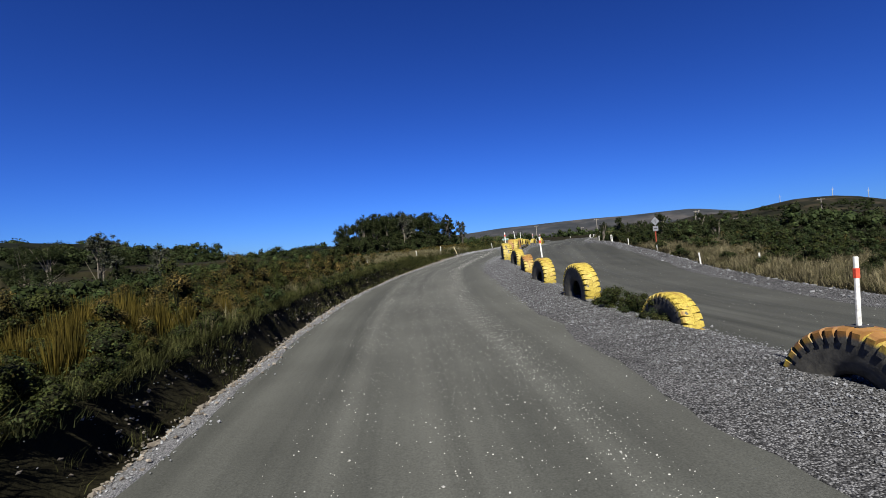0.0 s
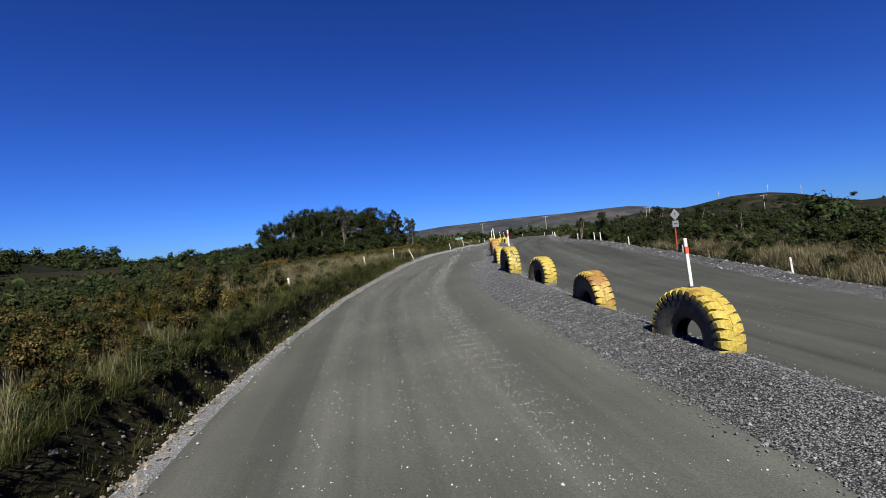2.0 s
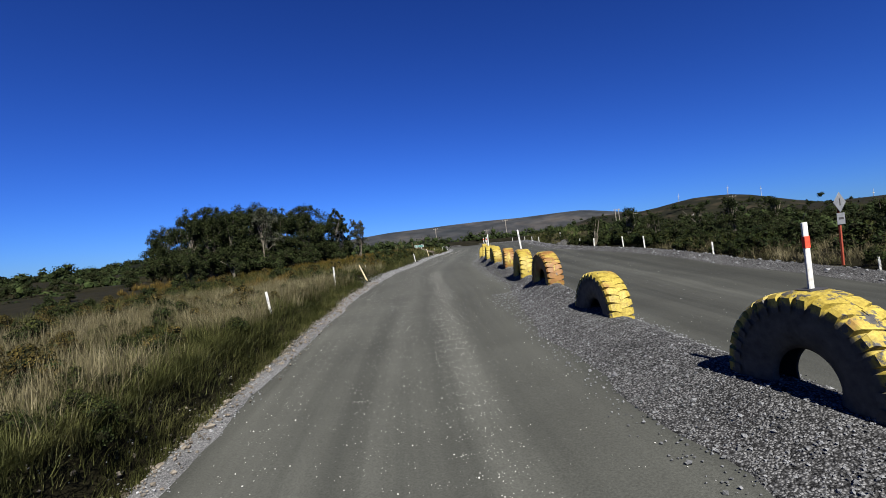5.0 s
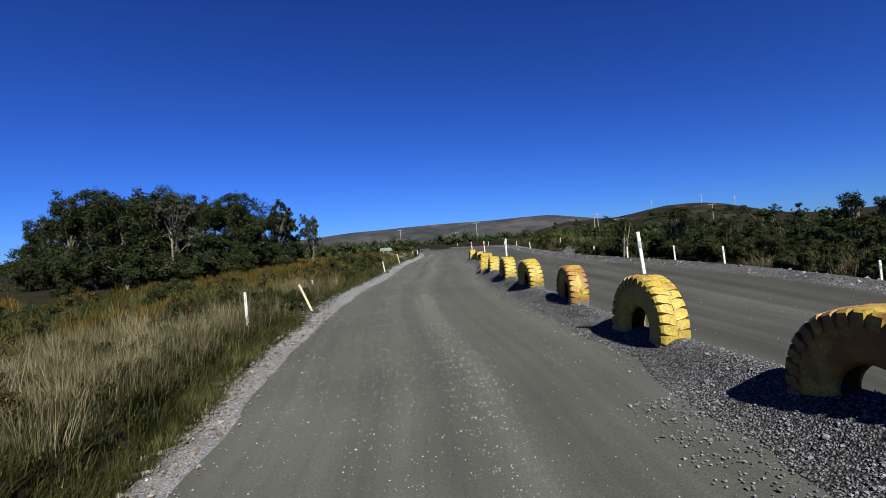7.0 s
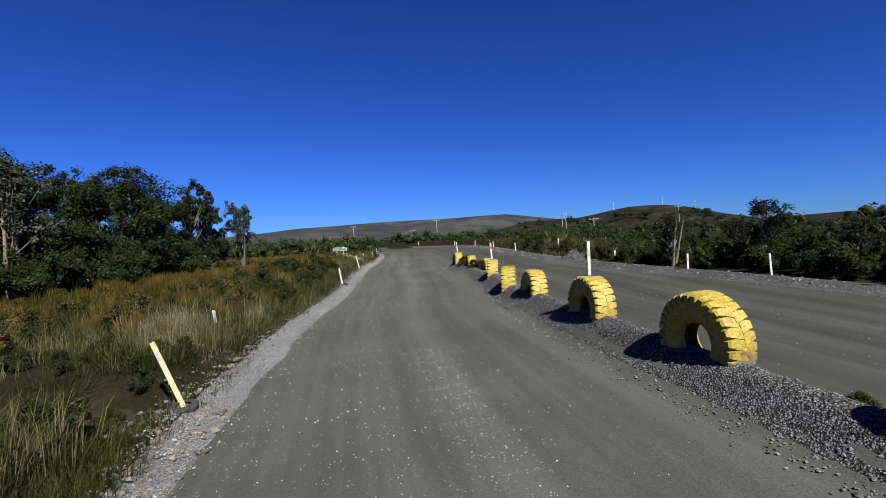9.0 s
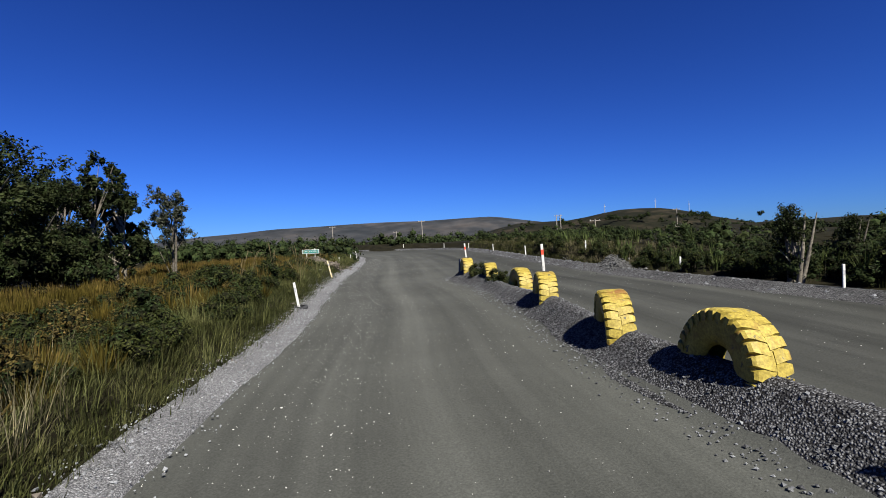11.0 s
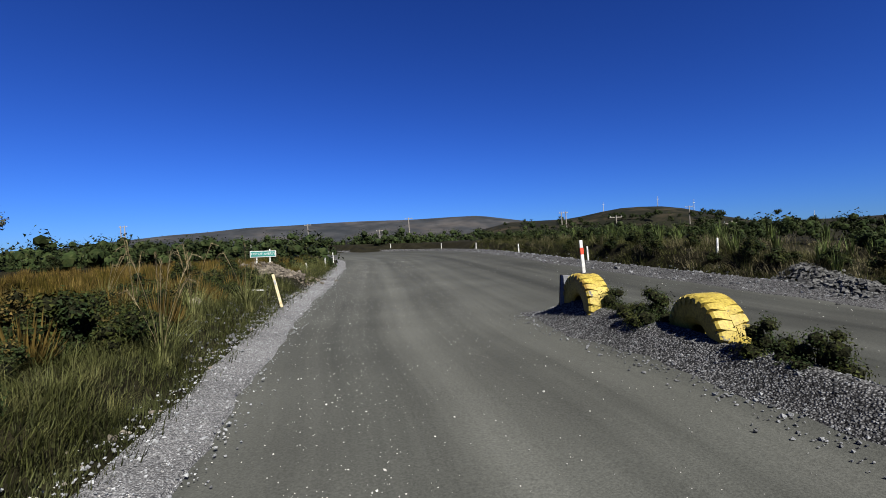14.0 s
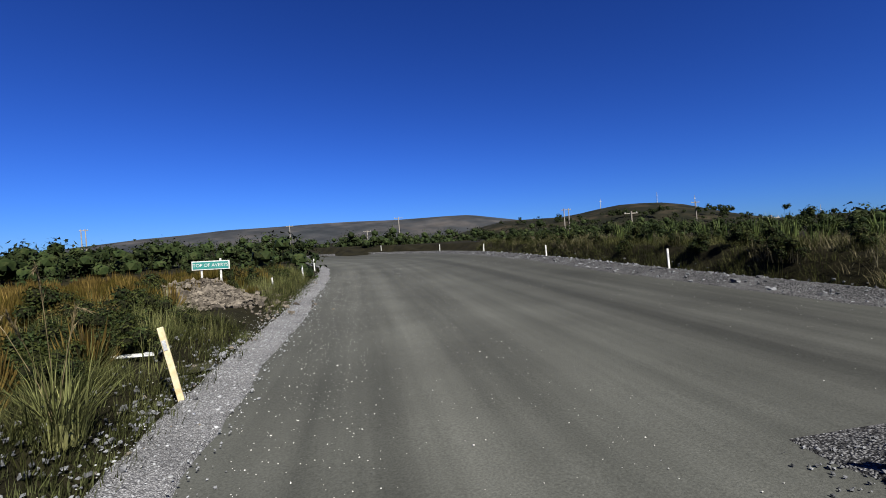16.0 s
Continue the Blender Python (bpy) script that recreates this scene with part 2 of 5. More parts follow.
M_ROAD = road_material()


def tyre_paint_material(name, worn, orange, painted_from=None):
    """Yellow paint, flaking to black rubber, with rusty stains."""
    m = bpy.data.materials.new(name)
    m.use_nodes = True
    nt = m.node_tree
    n, ln = nt.nodes, nt.links
    b = n["Principled BSDF"]
    b.inputs["Specular IOR Level"].default_value = 0.3
    tc = n.new("ShaderNodeTexCoord")
    oi = n.new("ShaderNodeObjectInfo")
    add = n.new("ShaderNodeVectorMath")
    add.operation = "ADD"
    sh = n.new("ShaderNodeVectorMath")
    sh.operation = "SCALE"
    sh.inputs[0].default_value = (37.0, 19.0, 53.0)
    ln.new(oi.outputs["Random"], sh.inputs["Scale"])
    ln.new(tc.outputs["Object"], add.inputs[0])
    ln.new(sh.outputs[0], add.inputs[1])

    def noise_at(scale, detail=6.0):
        q = n.new("ShaderNodeTexNoise")
        q.inputs["Scale"].default_value = scale
        q.inputs["Detail"].default_value = detail
        q.inputs["Roughness"].default_value = 0.65
        ln.new(add.outputs[0], q.inputs["Vector"])
        return q.outputs["Fac"]

    def ramp(fac, a, c, lo, hi):
        r = n.new("ShaderNodeValToRGB")
        r.color_ramp.elements[0].position, r.color_ramp.elements[1].position = lo, hi
        r.color_ramp.elements[0].color, r.color_ramp.elements[1].color = (*a, 1), (*c, 1)
        ln.new(fac, r.inputs["Fac"])
        return r.outputs["Color"]

    def mixed(fac, a, c):
        q = n.new("ShaderNodeMix")
        q.data_type = "RGBA"
        ln.new(fac, q.inputs["Factor"])
        ln.new(a, q.inputs["A"])
        ln.new(c, q.inputs["B"])
        return q.outputs["Result"]

    base = ramp(noise_at(5.0, 8.0), (0.2, 0.152, 0.02), (0.32, 0.26, 0.05), 0.3, 0.7)
    grime = ramp(noise_at(26.0, 9.0), (0.5, 0.46, 0.4), (1.08, 1.05, 1.0), 0.3, 0.62)
    dirty = n.new("ShaderNodeVectorMath")
    dirty.operation = "MULTIPLY"
    ln.new(base, dirty.inputs[0])
    ln.new(grime, dirty.inputs[1])
    base = dirty.outputs[0]
    stain = ramp(noise_at(3.0, 8.0), (0.1, 0.045, 0.013), (0.19, 0.095, 0.024), 0.3, 0.7)
    fs = ramp(noise_at(1.4, 5.0), (0, 0, 0), (1, 1, 1), 0.62 - orange, 0.74 - orange)
    col = mixed(fs, base, stain)
    rub = ramp(noise_at(20.0), (0.02, 0.02, 0.02), (0.07, 0.065, 0.055), 0.3, 0.7)
    fr = ramp(noise_at(5.5, 9.0), (0, 0, 0), (1, 1, 1), 0.69 - worn, 0.73 - worn)
    col = mixed(fr, col, rub)
    # the brush stopped short of the foot: a ragged grey, dusty band of bare rubber
    foot = n.new("ShaderNodeSeparateXYZ")
    ln.new(tc.outputs["Object"], foot.inputs[0])
    edge = n.new("ShaderNodeMath")
    edge.operation = "MULTIPLY_ADD"
    edge.inputs[1].default_value = 0.5
    ln.new(noise_at(4.0, 6.0), edge.inputs[0])
    ln.new(foot.outputs["Z"], edge.inputs[2])
    ff = ramp(edge.outputs[0], (1, 1, 1), (0, 0, 0), 0.02, 0.1)
    dust = ramp(noise_at(9.0, 7.0), (0.065, 0.065, 0.062), (0.14, 0.14, 0.133), 0.3, 0.7)
    col = mixed(ff, col, dust)
    if painted_from:  # the side wall inside this radius was left as bare, dusty rubber
        flat = n.new("ShaderNodeVectorMath")
        flat.operation = "MULTIPLY"
        flat.inputs[1].default_value = (0, 1, 1)
        ln.new(tc.outputs["Object"], flat.inputs[0])
        rad = n.new("ShaderNodeVectorMath")
        rad.operation = "LENGTH"
        ln.new(flat.outputs[0], rad.inputs[0])
        rough_edge = n.new("ShaderNodeMath")
        rough_edge.operation = "MULTIPLY_ADD"
        rough_edge.inputs[1].default_value = 0.12
        ln.new(noise_at(5.0, 5.0), rough_edge.inputs[0])
        ln.new(rad.outputs["Value"], rough_edge.inputs[2])
        fw = ramp(rough_edge.outputs[0], (1, 1, 1), (0, 0, 0), painted_from, painted_from + 0.05)
        side = ramp(noise_at(7.0, 7.0), (0.018, 0.018, 0.017), (0.07, 0.066, 0.055), 0.3, 0.72)
        col = mixed(fw, col, side)
    ln.new(col, b.inputs["Base Color"])
    b.inputs["Roughness"].default_value = 0.6
    bp = n.new("ShaderNodeBump")
    bp.inputs["Strength"].default_value = 0.35
    bp.inputs["Distance"].default_value = 0.02
    ln.new(noise_at(14.0, 7.0), bp.inputs["Height"])
    ln.new(bp.outputs["Normal"], b.inputs["Normal"])
    return m


M_TYRE = tyre_paint_material("yellow_tyre_paint", 0.07, 0.07)
M_TYRE_ORANGE = tyre_paint_material("rust_stained_yellow_tyre_paint", 0.06, 0.22)
M_TYRE_WORN = tyre_paint_material("flaking_yellow_tyre_paint", 0.13, 0.05)

BARE_SIDE = {(kind, paint): tyre_paint_material(f"{nm}_over_bare_rubber", wr, orange, edge) for kind, edge in ((0, 0.95), (1, 0.87), (2, 0.76)) for paint, nm, wr, orange in (("y", "yellow_paint", 0.07, 0.05), ("o", "rusty_yellow_paint", 0.06, 0.2), ("w", "flaking_yellow_paint", 0.14, 0.03))}

# ---- helpers ----
def mesh_of(name, bm, material, smooth=False):
    me = bpy.data.meshes.new(name)
    bm.to_mesh(me)
    bm.free()
    for mm in (material if isinstance(material, (list, tuple)) else [material]):
        me.materials.append(mm)
    if smooth:
        for p in me.polygons:
            p.use_smooth = True
    return me


def part(name, bm, material, parent=None, label="", smooth=False):
    ob = new(name, mesh_of(name, bm, material, smooth))
    if parent:
        ob.parent = parent
    return tagged(ob, label) if label else ob


def pydata(name, verts, faces, material, smooth=False):
    me = bpy.data.meshes.new(name)
    me.from_pydata([tuple(v) for v in verts], [], faces)
    for mm in (material if isinstance(material, (list, tuple)) else [material]):
        me.materials.append(mm)
    if smooth:
        for p in me.polygons:
            p.use_smooth = True
    return me


def box(bm, sx, sy, sz, at=(0, 0, 0), bevel=0.0, rot=None):
    """A box standing on its base at the place given."""
    m = Matrix.Translation(at) @ (rot or Matrix()) @ Matrix.Translation((0, 0, sz / 2)) @ Matrix.Diagonal((sx, sy, sz, 1))
    r = bmesh.ops.create_cube(bm, size=1, matrix=m)
    if bevel:
        es = {e for v in r["verts"] for e in v.link_edges}
        bmesh.ops.bevel(bm, geom=list(es), offset=bevel, segments=1, affect="EDGES")
    return bm


def tube(bm, a, b, ra, rb, seg=8):
    a, b = Vector(a), Vector(b)
    m = Matrix.Translation((a + b) / 2) @ (b - a).to_track_quat("Z", "Y").to_matrix().to_4x4()
    bmesh.ops.create_cone(bm, cap_ends=True, segments=seg, radius1=ra, radius2=rb, depth=(b - a).length, matrix=m)
    return bm


# ---- plan of the road: the median line, with the widths and levels beside it ----
MED = np.array([(14.0, -45), (10.5, -28), (8.0, -14), (7.0, -3), (6.3, 4.5), (5.85, 10), (5.33, 14.6), (5.05, 21), (5.0, 27), (5.2, 33), (6.0, 38), (6.6, 41), (7.4, 45), (8.35, 48.6), (9.2, 53.5),
                (10.6, 59.6), (12.1, 65), (14.35, 70.5), (16.25, 76), (17.55, 81), (20.6, 89), (24.3, 99), (28.3, 110), (31, 120), (31, 131), (25, 141), (12, 147), (-10, 151), (-70, 156)], float)
LEFT = np.array([(5, -45), (1.5, -28), (-0.8, -14), (-2.5, -3), (-3.3, 4), (-3.65, 10), (-4.0, 14.5), (-4.2, 19.5), (-4.05, 24), (-3.6, 28), (-3.05, 33), (-2.45, 37), (-1.7, 40.5), (-0.15, 47.5), (0.65, 51.7),
                 (1.5, 55.2), (3.1, 60), (4.2, 62.7), (5.65, 66.5), (7.6, 71.1), (9.0, 75), (10.5, 79.8), (11.5, 82), (12.9, 86.4), (13.9, 89.2), (15.4, 92.6), (17.2, 97.5), (21.8, 110.5), (24.2, 119), (24.2, 127), (20, 134), (8, 140), (-12, 144), (-70, 149)], float)
RIGHT = np.array([(23, -45), (18.5, -28), (16.5, -14), (15.4, 0), (15.3, 10), (15.01, 17.05), (15.91, 23.05), (17.51, 33.05), (19.11, 41.05), (20.11, 49.68), (21.21, 57.08), (22.15, 63.14), (23.07, 70.21), (24.37, 77.21), (26.27, 83.71), (28.07, 89.71), (30.27, 96.01), (34.65, 108.14), (37.75, 119.14), (39.5, 131), (33, 146), (14, 154), (-10, 158), (-70, 163)], float)


def dense(line, step):
    d = np.r_[0, np.cumsum(np.hypot(*np.diff(line, axis=0).T))]
    q = np.arange(0, d[-1], step)
    # a smooth curve through the nodes (Catmull-Rom)
    i = np.clip(np.searchsorted(d, q, side="right") - 1, 0, len(line) - 2)
    f = ((q - d[i]) / (d[i + 1] - d[i]))[:, None]
    p0, p1, p2, p3 = line[np.maximum(i - 1, 0)], line[i], line[i + 1], line[np.minimum(i + 2, len(line) - 1)]
    h = (d[i + 1] - d[i])[:, None]
    da = np.where((i == 0)[:, None], (p2 - p1), (p2 - p0) / (h + (d[i] - d[np.maximum(i - 1, 0)])[:, None]) * h)
    last = np.minimum(i + 2, len(line) - 1)
    db = np.where((i >= len(line) - 2)[:, None], (p2 - p1), (p3 - p1) / (h + (d[last] - d[i + 1])[:, None] + 1e-9) * h)
    return (2 * f**3 - 3 * f**2 + 1) * p1 + (f**3 - 2 * f**2 + f) * da + (-2 * f**3 + 3 * f**2) * p2 + (f**3 - f**2) * db


ML = dense(MED, 0.5)
TAN = np.gradient(ML, axis=0)
TAN /= np.hypot(*TAN.T)[:, None]
NOR = np.stack([TAN[:, 1], -TAN[:, 0]], 1)  # to the right
STA = np.r_[0, np.cumsum(np.hypot(*np.diff(ML, axis=0).T))]
# station of a y along the straight part
S_AT = lambda y: float(np.interp(y, ML[:340, 1], STA[:340]))  # noqa: E731
LD = dense(LEFT, 0.5)
WL = np.array([np.min(np.hypot(*(LD - p).T)) for p in ML])
WL = np.convolve(np.pad(WL, 6, mode="edge"), np.ones(13) / 13, mode="valid")
RD = dense(RIGHT, 0.5)
WR = np.array([np.min(np.hypot(*(RD - p).T)) for p in ML])
WR = np.convolve(np.pad(WR, 6, mode="edge"), np.ones(13) / 13, mode="valid")
ZM = np.interp(STA, [S_AT(y) for y in (-40, -3, 6, 14, 20, 28, 36, 48, 59, 70, 80, 90, 100, 118)] + [STA[-1]], [-1.9, -0.45, -0.32, -0.22, 0.0, 0.48, 0.8, 1.2, 1.55, 1.8, 1.95, 2.1, 2.25, 2.6, 3.1])
ZL = np.interp(STA, [S_AT(y) for y in (-40, -3, 10, 20, 30, 40, 50, 56, 60, 66, 72, 76, 82, 88, 95, 100, 118)] + [STA[-1]], [-2.2, -0.85, -0.5, -0.35, 0.0, 0.42, 0.82, 1.0, 1.28, 1.5, 1.66, 1.75, 1.88, 1.98, 2.06, 2.12, 2.45, 2.9])
ZR = np.interp(STA, [S_AT(y) for y in (-40, 0, 15, 30, 43, 59, 66, 80, 90, 100, 118)] + [STA[-1]], [-2.2, -1.1, -0.75, -0.3, 0.35, 1.45, 1.65, 1.95, 2.25, 2.55, 2.9, 3.3])
for arr in (ZM, ZL, ZR):
    arr[:] = np.convolve(np.pad(arr, 8, mode="edge"), np.ones(17) / 17, mode="valid")


def smoothstep(a, b, x):
    t = np.clip((x - a) / (b - a), 0, 1)
    return t * t * (3 - 2 * t)


def waves(x, y, seed=0):
    """Uneven ground, about -1 to 1."""
    r = np.random.RandomState(seed)
    out = np.zeros_like(x)
    for k in range(10):
        a, w = r.uniform(0, 6.28), 0.06 * 1.6**k
        out += np.sin(w * (x * np.cos(a) + y * np.sin(a)) + r.uniform(0, 6.28)) / 1.35**k
    return out / 3.2


def place(x, y):
    """Station index and offset to the right of the median line."""
    x, y = np.atleast_1d(np.asarray(x, float)), np.atleast_1d(np.asarray(y, float))
    idx = np.empty(len(x), int)
    for a in range(0, len(x), 4000):
        d2 = (x[a : a + 4000, None] - ML[None, :, 0]) ** 2 + (y[a : a + 4000, None] - ML[None, :, 1]) ** 2
        idx[a : a + 4000] = d2.argmin(1)
    dx, dy = x - ML[idx, 0], y - ML[idx, 1]
    side = dx * NOR[idx, 0] + dy * NOR[idx, 1]
    return idx, np.sign(side) * np.hypot(dx, dy)


def road_level(idx, d):
    left = ZM[idx] + (ZL[idx] - ZM[idx]) * np.clip(-d / WL[idx], 0, 1.2)
    right = ZM[idx] + (ZR[idx] - ZM[idx]) * np.clip(d / WR[idx], 0, 1.2)
    return np.where(d < 0, left, right)


S_GAP = S_AT(81.3)  # the median mound ends here


def reach(idx):
    """How far the windrow spreads on the near side: wide at first, narrow later."""
    return 1.65 + 0.75 * (1 - smoothstep(S_AT(5), S_AT(17), STA[idx])) - 0.92 * smoothstep(S_AT(36), S_AT(50), STA[idx])


MOUND_S = [S_AT(y) for y in (6, 12, 20, 31, 34, 40, 44, 50, 54, 60, 66, 70, 74, 78, 80)]
MOUND_H = [0.1, 0.18, 0.28, 0.3, 0.4, 0.3, 0.58, 0.3, 0.46, 0.52, 0.52, 0.56, 0.36, 0.44, 0.46]  # height of the crest


def mound(idx, d):
    """The gravel windrow under the tyres."""
    w = np.where(d < -0.1, reach(idx) * 0.62, 0.62)
    h = np.interp(STA[idx], MOUND_S, MOUND_H) * np.exp(-((d + 0.1) / w) ** 2) * (1 + 0.18 * waves(STA[idx] * 3.0, d * 2.0, 9))
    return h * (1 - smoothstep(S_GAP - 1.2, S_GAP + 0.6, STA[idx]))


POOL = (0.66, 60.72, 1.1)  # x, y and water level of the muddy pool


def ground_level(x, y):
    x, y = np.atleast_1d(np.asarray(x, float)), np.atleast_1d(np.asarray(y, float))
    idx, d = place(x, y)
    z = road_level(idx, d)
    s = STA[idx]
    el = -d - WL[idx]  # metres beyond the left edge
    er = d - WR[idx]
    w1, w2 = waves(x, y, 1), waves(x * 5, y * 5, 2)
    early = 1 - smoothstep(S_AT(30), S_AT(60), s)
    off = 0.55 * (1 - early)
    ditch = -(0.02 + 0.2 * early) * np.exp(-((el - 0.6 - off) / 0.25) ** 2)
    bank = (0.35 + 0.55 * early) * smoothstep(0.72 + off, 1.3 + off - 0.28 * early, el)
    fall = -0.05 * np.clip(el - 7, 0, 70) - 0.02 * np.clip(el - 77, 0, 300)
    zl = ZL[idx] + 0.16 * (1 - early) * smoothstep(0.1, 1.0, el) + 0.03 * np.exp(-((el - 0.15) / 0.3) ** 2) + ditch + bank + fall * (0.4 + 0.6 * early) + (0.10 * w1 + 0.06 * w2) * smoothstep(0.8, 2.5, el) + 0.9 * w1 * smoothstep(15, 60, el)
    late = smoothstep(S_AT(80), S_AT(90), s)
    zr = ZR[idx] + 0.75 * late * smoothstep(1.2, 2.4, er) + 0.22 * np.exp(-((er - 0.7) / 0.45) ** 2) + 0.35 * smoothstep(1.0, 3.0, er) + 0.02 * np.clip(er - 3, 0, 120) + (0.12 * w1 + 0.08 * w2) * smoothstep(0.8, 2.5, er) + 0.8 * w1 * smoothstep(15, 60, er)
    hollow = np.exp(-(((x - POOL[0]) / 1.3) ** 2 + ((y - POOL[1]) / 1.2) ** 2) ** 2)
    zl = zl * (1 - hollow) + (POOL[2] - 0.12) * hollow
    out = np.where(el > 0, zl, np.where(er > 0, zr, z + mound(idx, d)))
    return out


def gz(x, y):
    return float(ground_level([x], [y])[0])


# ---- the ground: one sheet, finer beside the road ----
def axis(lo, hi, near_lo, near_hi, step, grow=1.25):
    a = list(np.arange(near_lo, near_hi, step))
    s, v = step, near_hi
    while v < hi:
        a.append(v)
        s *= grow
        v += s
    a.append(hi)
    s, v = step, near_lo - step
    b = []
    while v > lo:
        b.append(v)
        s *= grow
        v -= s
    b.append(lo)
    return np.array(b[::-1] + a)


gx, gy = axis(-1500, 1500, -14, 44, 0.26), axis(-1500, 1800, -6, 104, 0.4)
X, Y = np.meshgrid(gx, gy)
xf, yf = X.ravel(), Y.ravel()
gi, gd = place(xf, yf)
zf = ground_level(xf, yf)
inside = (gd > -WL[gi] + 0.35) & (gd < WR[gi] - 0.35)
beyond = np.where(gd < 0, -gd - WL[gi], gd - WR[gi])
zf = np.where(inside, zf - 0.25, zf - 0.02 - 0.07 * (1 - smoothstep(0.5, 1.7, beyond)))
far = np.hypot(xf - 10, yf - 50)
zf = zf * (1 - smoothstep(140, 420, far)) + (-3.0) * smoothstep(140, 420, far)
nx, ny = len(gx), len(gy)
quads = [(j * nx + i, j * nx + i + 1, (j + 1) * nx + i + 1, (j + 1) * nx + i) for j in range(ny - 1) for i in range(nx - 1)]
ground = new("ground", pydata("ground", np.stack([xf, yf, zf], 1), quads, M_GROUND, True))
tagged(ground, "heathland soil and plant litter, coloured shade-dark, beside the gravel road", "ground", kind="structure")


def strip(name, d_from, d_to, cols, material, lift, ruts=0.0, k0=0, k1=None, beside=False, taper=0.0):
    """A piece of the roadway between two offsets from the median line, following it."""
    k1 = k1 or len(ML)
    ks = np.arange(k0, k1)
    verts, uvs = [], []
    for k in ks:
        a, b = d_from(k), d_to(k)
        for c in range(cols + 1):
            d = a + (b - a) * c / cols
            verts.append((*(ML[k] + NOR[k] * d), d, k))
            uvs.append((d, STA[k]))
    verts = np.array(verts)
    ii, dd = verts[:, 3].astype(int), verts[:, 2]
    z = (ground_level(verts[:, 0], verts[:, 1]) if beside else road_level(ii, dd) + mound(ii, dd)) + lift
    if ruts:
        z = z + ruts * waves(dd * 6.0, STA[ii] * 0.15, 5)
    n = cols + 1
    if taper:
        z.reshape(-1, n)[:, [0, -1]] -= taper
    faces = [(j * n + i, j * n + i + 1, (j + 1) * n + i + 1, (j + 1) * n + i) for j in range(len(ks) - 1) for i in range(cols)]
    me = pydata(name, np.stack([verts[:, 0], verts[:, 1], z], 1), faces, material, True)
    layer = me.uv_layers.new(name="UVMap")
    vi = np.empty(len(me.loops), np.int32)
    me.loops.foreach_get("vertex_index", vi)
    layer.data.foreach_set("uv", np.array(uvs, np.float32)[vi].ravel())
    return new(name, me)


road = strip("road", lambda k: -WL[k] - 0.1 - 0.5 * float(smoothstep(S_AT(54), S_AT(60), STA[k])), lambda k: WR[k] + 0.15, 72, M_ROAD, 0.0, 0.012)
tagged(road, "wide compacted grey gravel haul road with pale wheel tracks", "road", kind="structure")
K_END = int(np.searchsorted(STA, S_GAP + 0.8))
RG = np.random.RandomState(7)
jit = np.convolve(RG.uniform(-1, 1, len(ML) + 8), np.ones(4) / 4, mode="same")
mound_strip = strip("median_gravel", lambda k: -float(reach(k)) - 0.1 + 0.3 * jit[k], lambda k: 0.95 + 0.3 * jit[k + 3], 30, M_GRAVEL, 0.012, 0.02, 0, K_END, taper=0.05)
tagged(mound_strip, "long low windrow of loose crushed grey gravel between the lanes", "gravel", kind="structure")
left_gravel = strip("shoulder_gravel", lambda k: -WL[k] - 0.6 - 0.2 * abs(jit[k]) - 0.3 * float(smoothstep(S_AT(54), S_AT(60), STA[k])), lambda k: -WL[k] + 0.08 + 0.2 * jit[k + 2] - 0.28 * float(smoothstep(S_AT(54), S_AT(60), STA[k])), 14, M_FINE_GRAVEL, 0.016, 0.025, beside=True, taper=0.06)
tagged(left_gravel, "pale loose gravel shoulder along the road's edge", "gravel", kind="structure")
right_gravel = strip("far_shoulder_gravel", lambda k: WR[k] - 0.5 + 0.3 * jit[k + 1], lambda k: WR[k] + 1.3 + 0.3 * jit[k], 14, M_GRAVEL, 0.02, 0.04, beside=True, taper=0.06)
tagged(right_gravel, "grey gravel shoulder along the far lane's edge", "gravel", kind="structure")


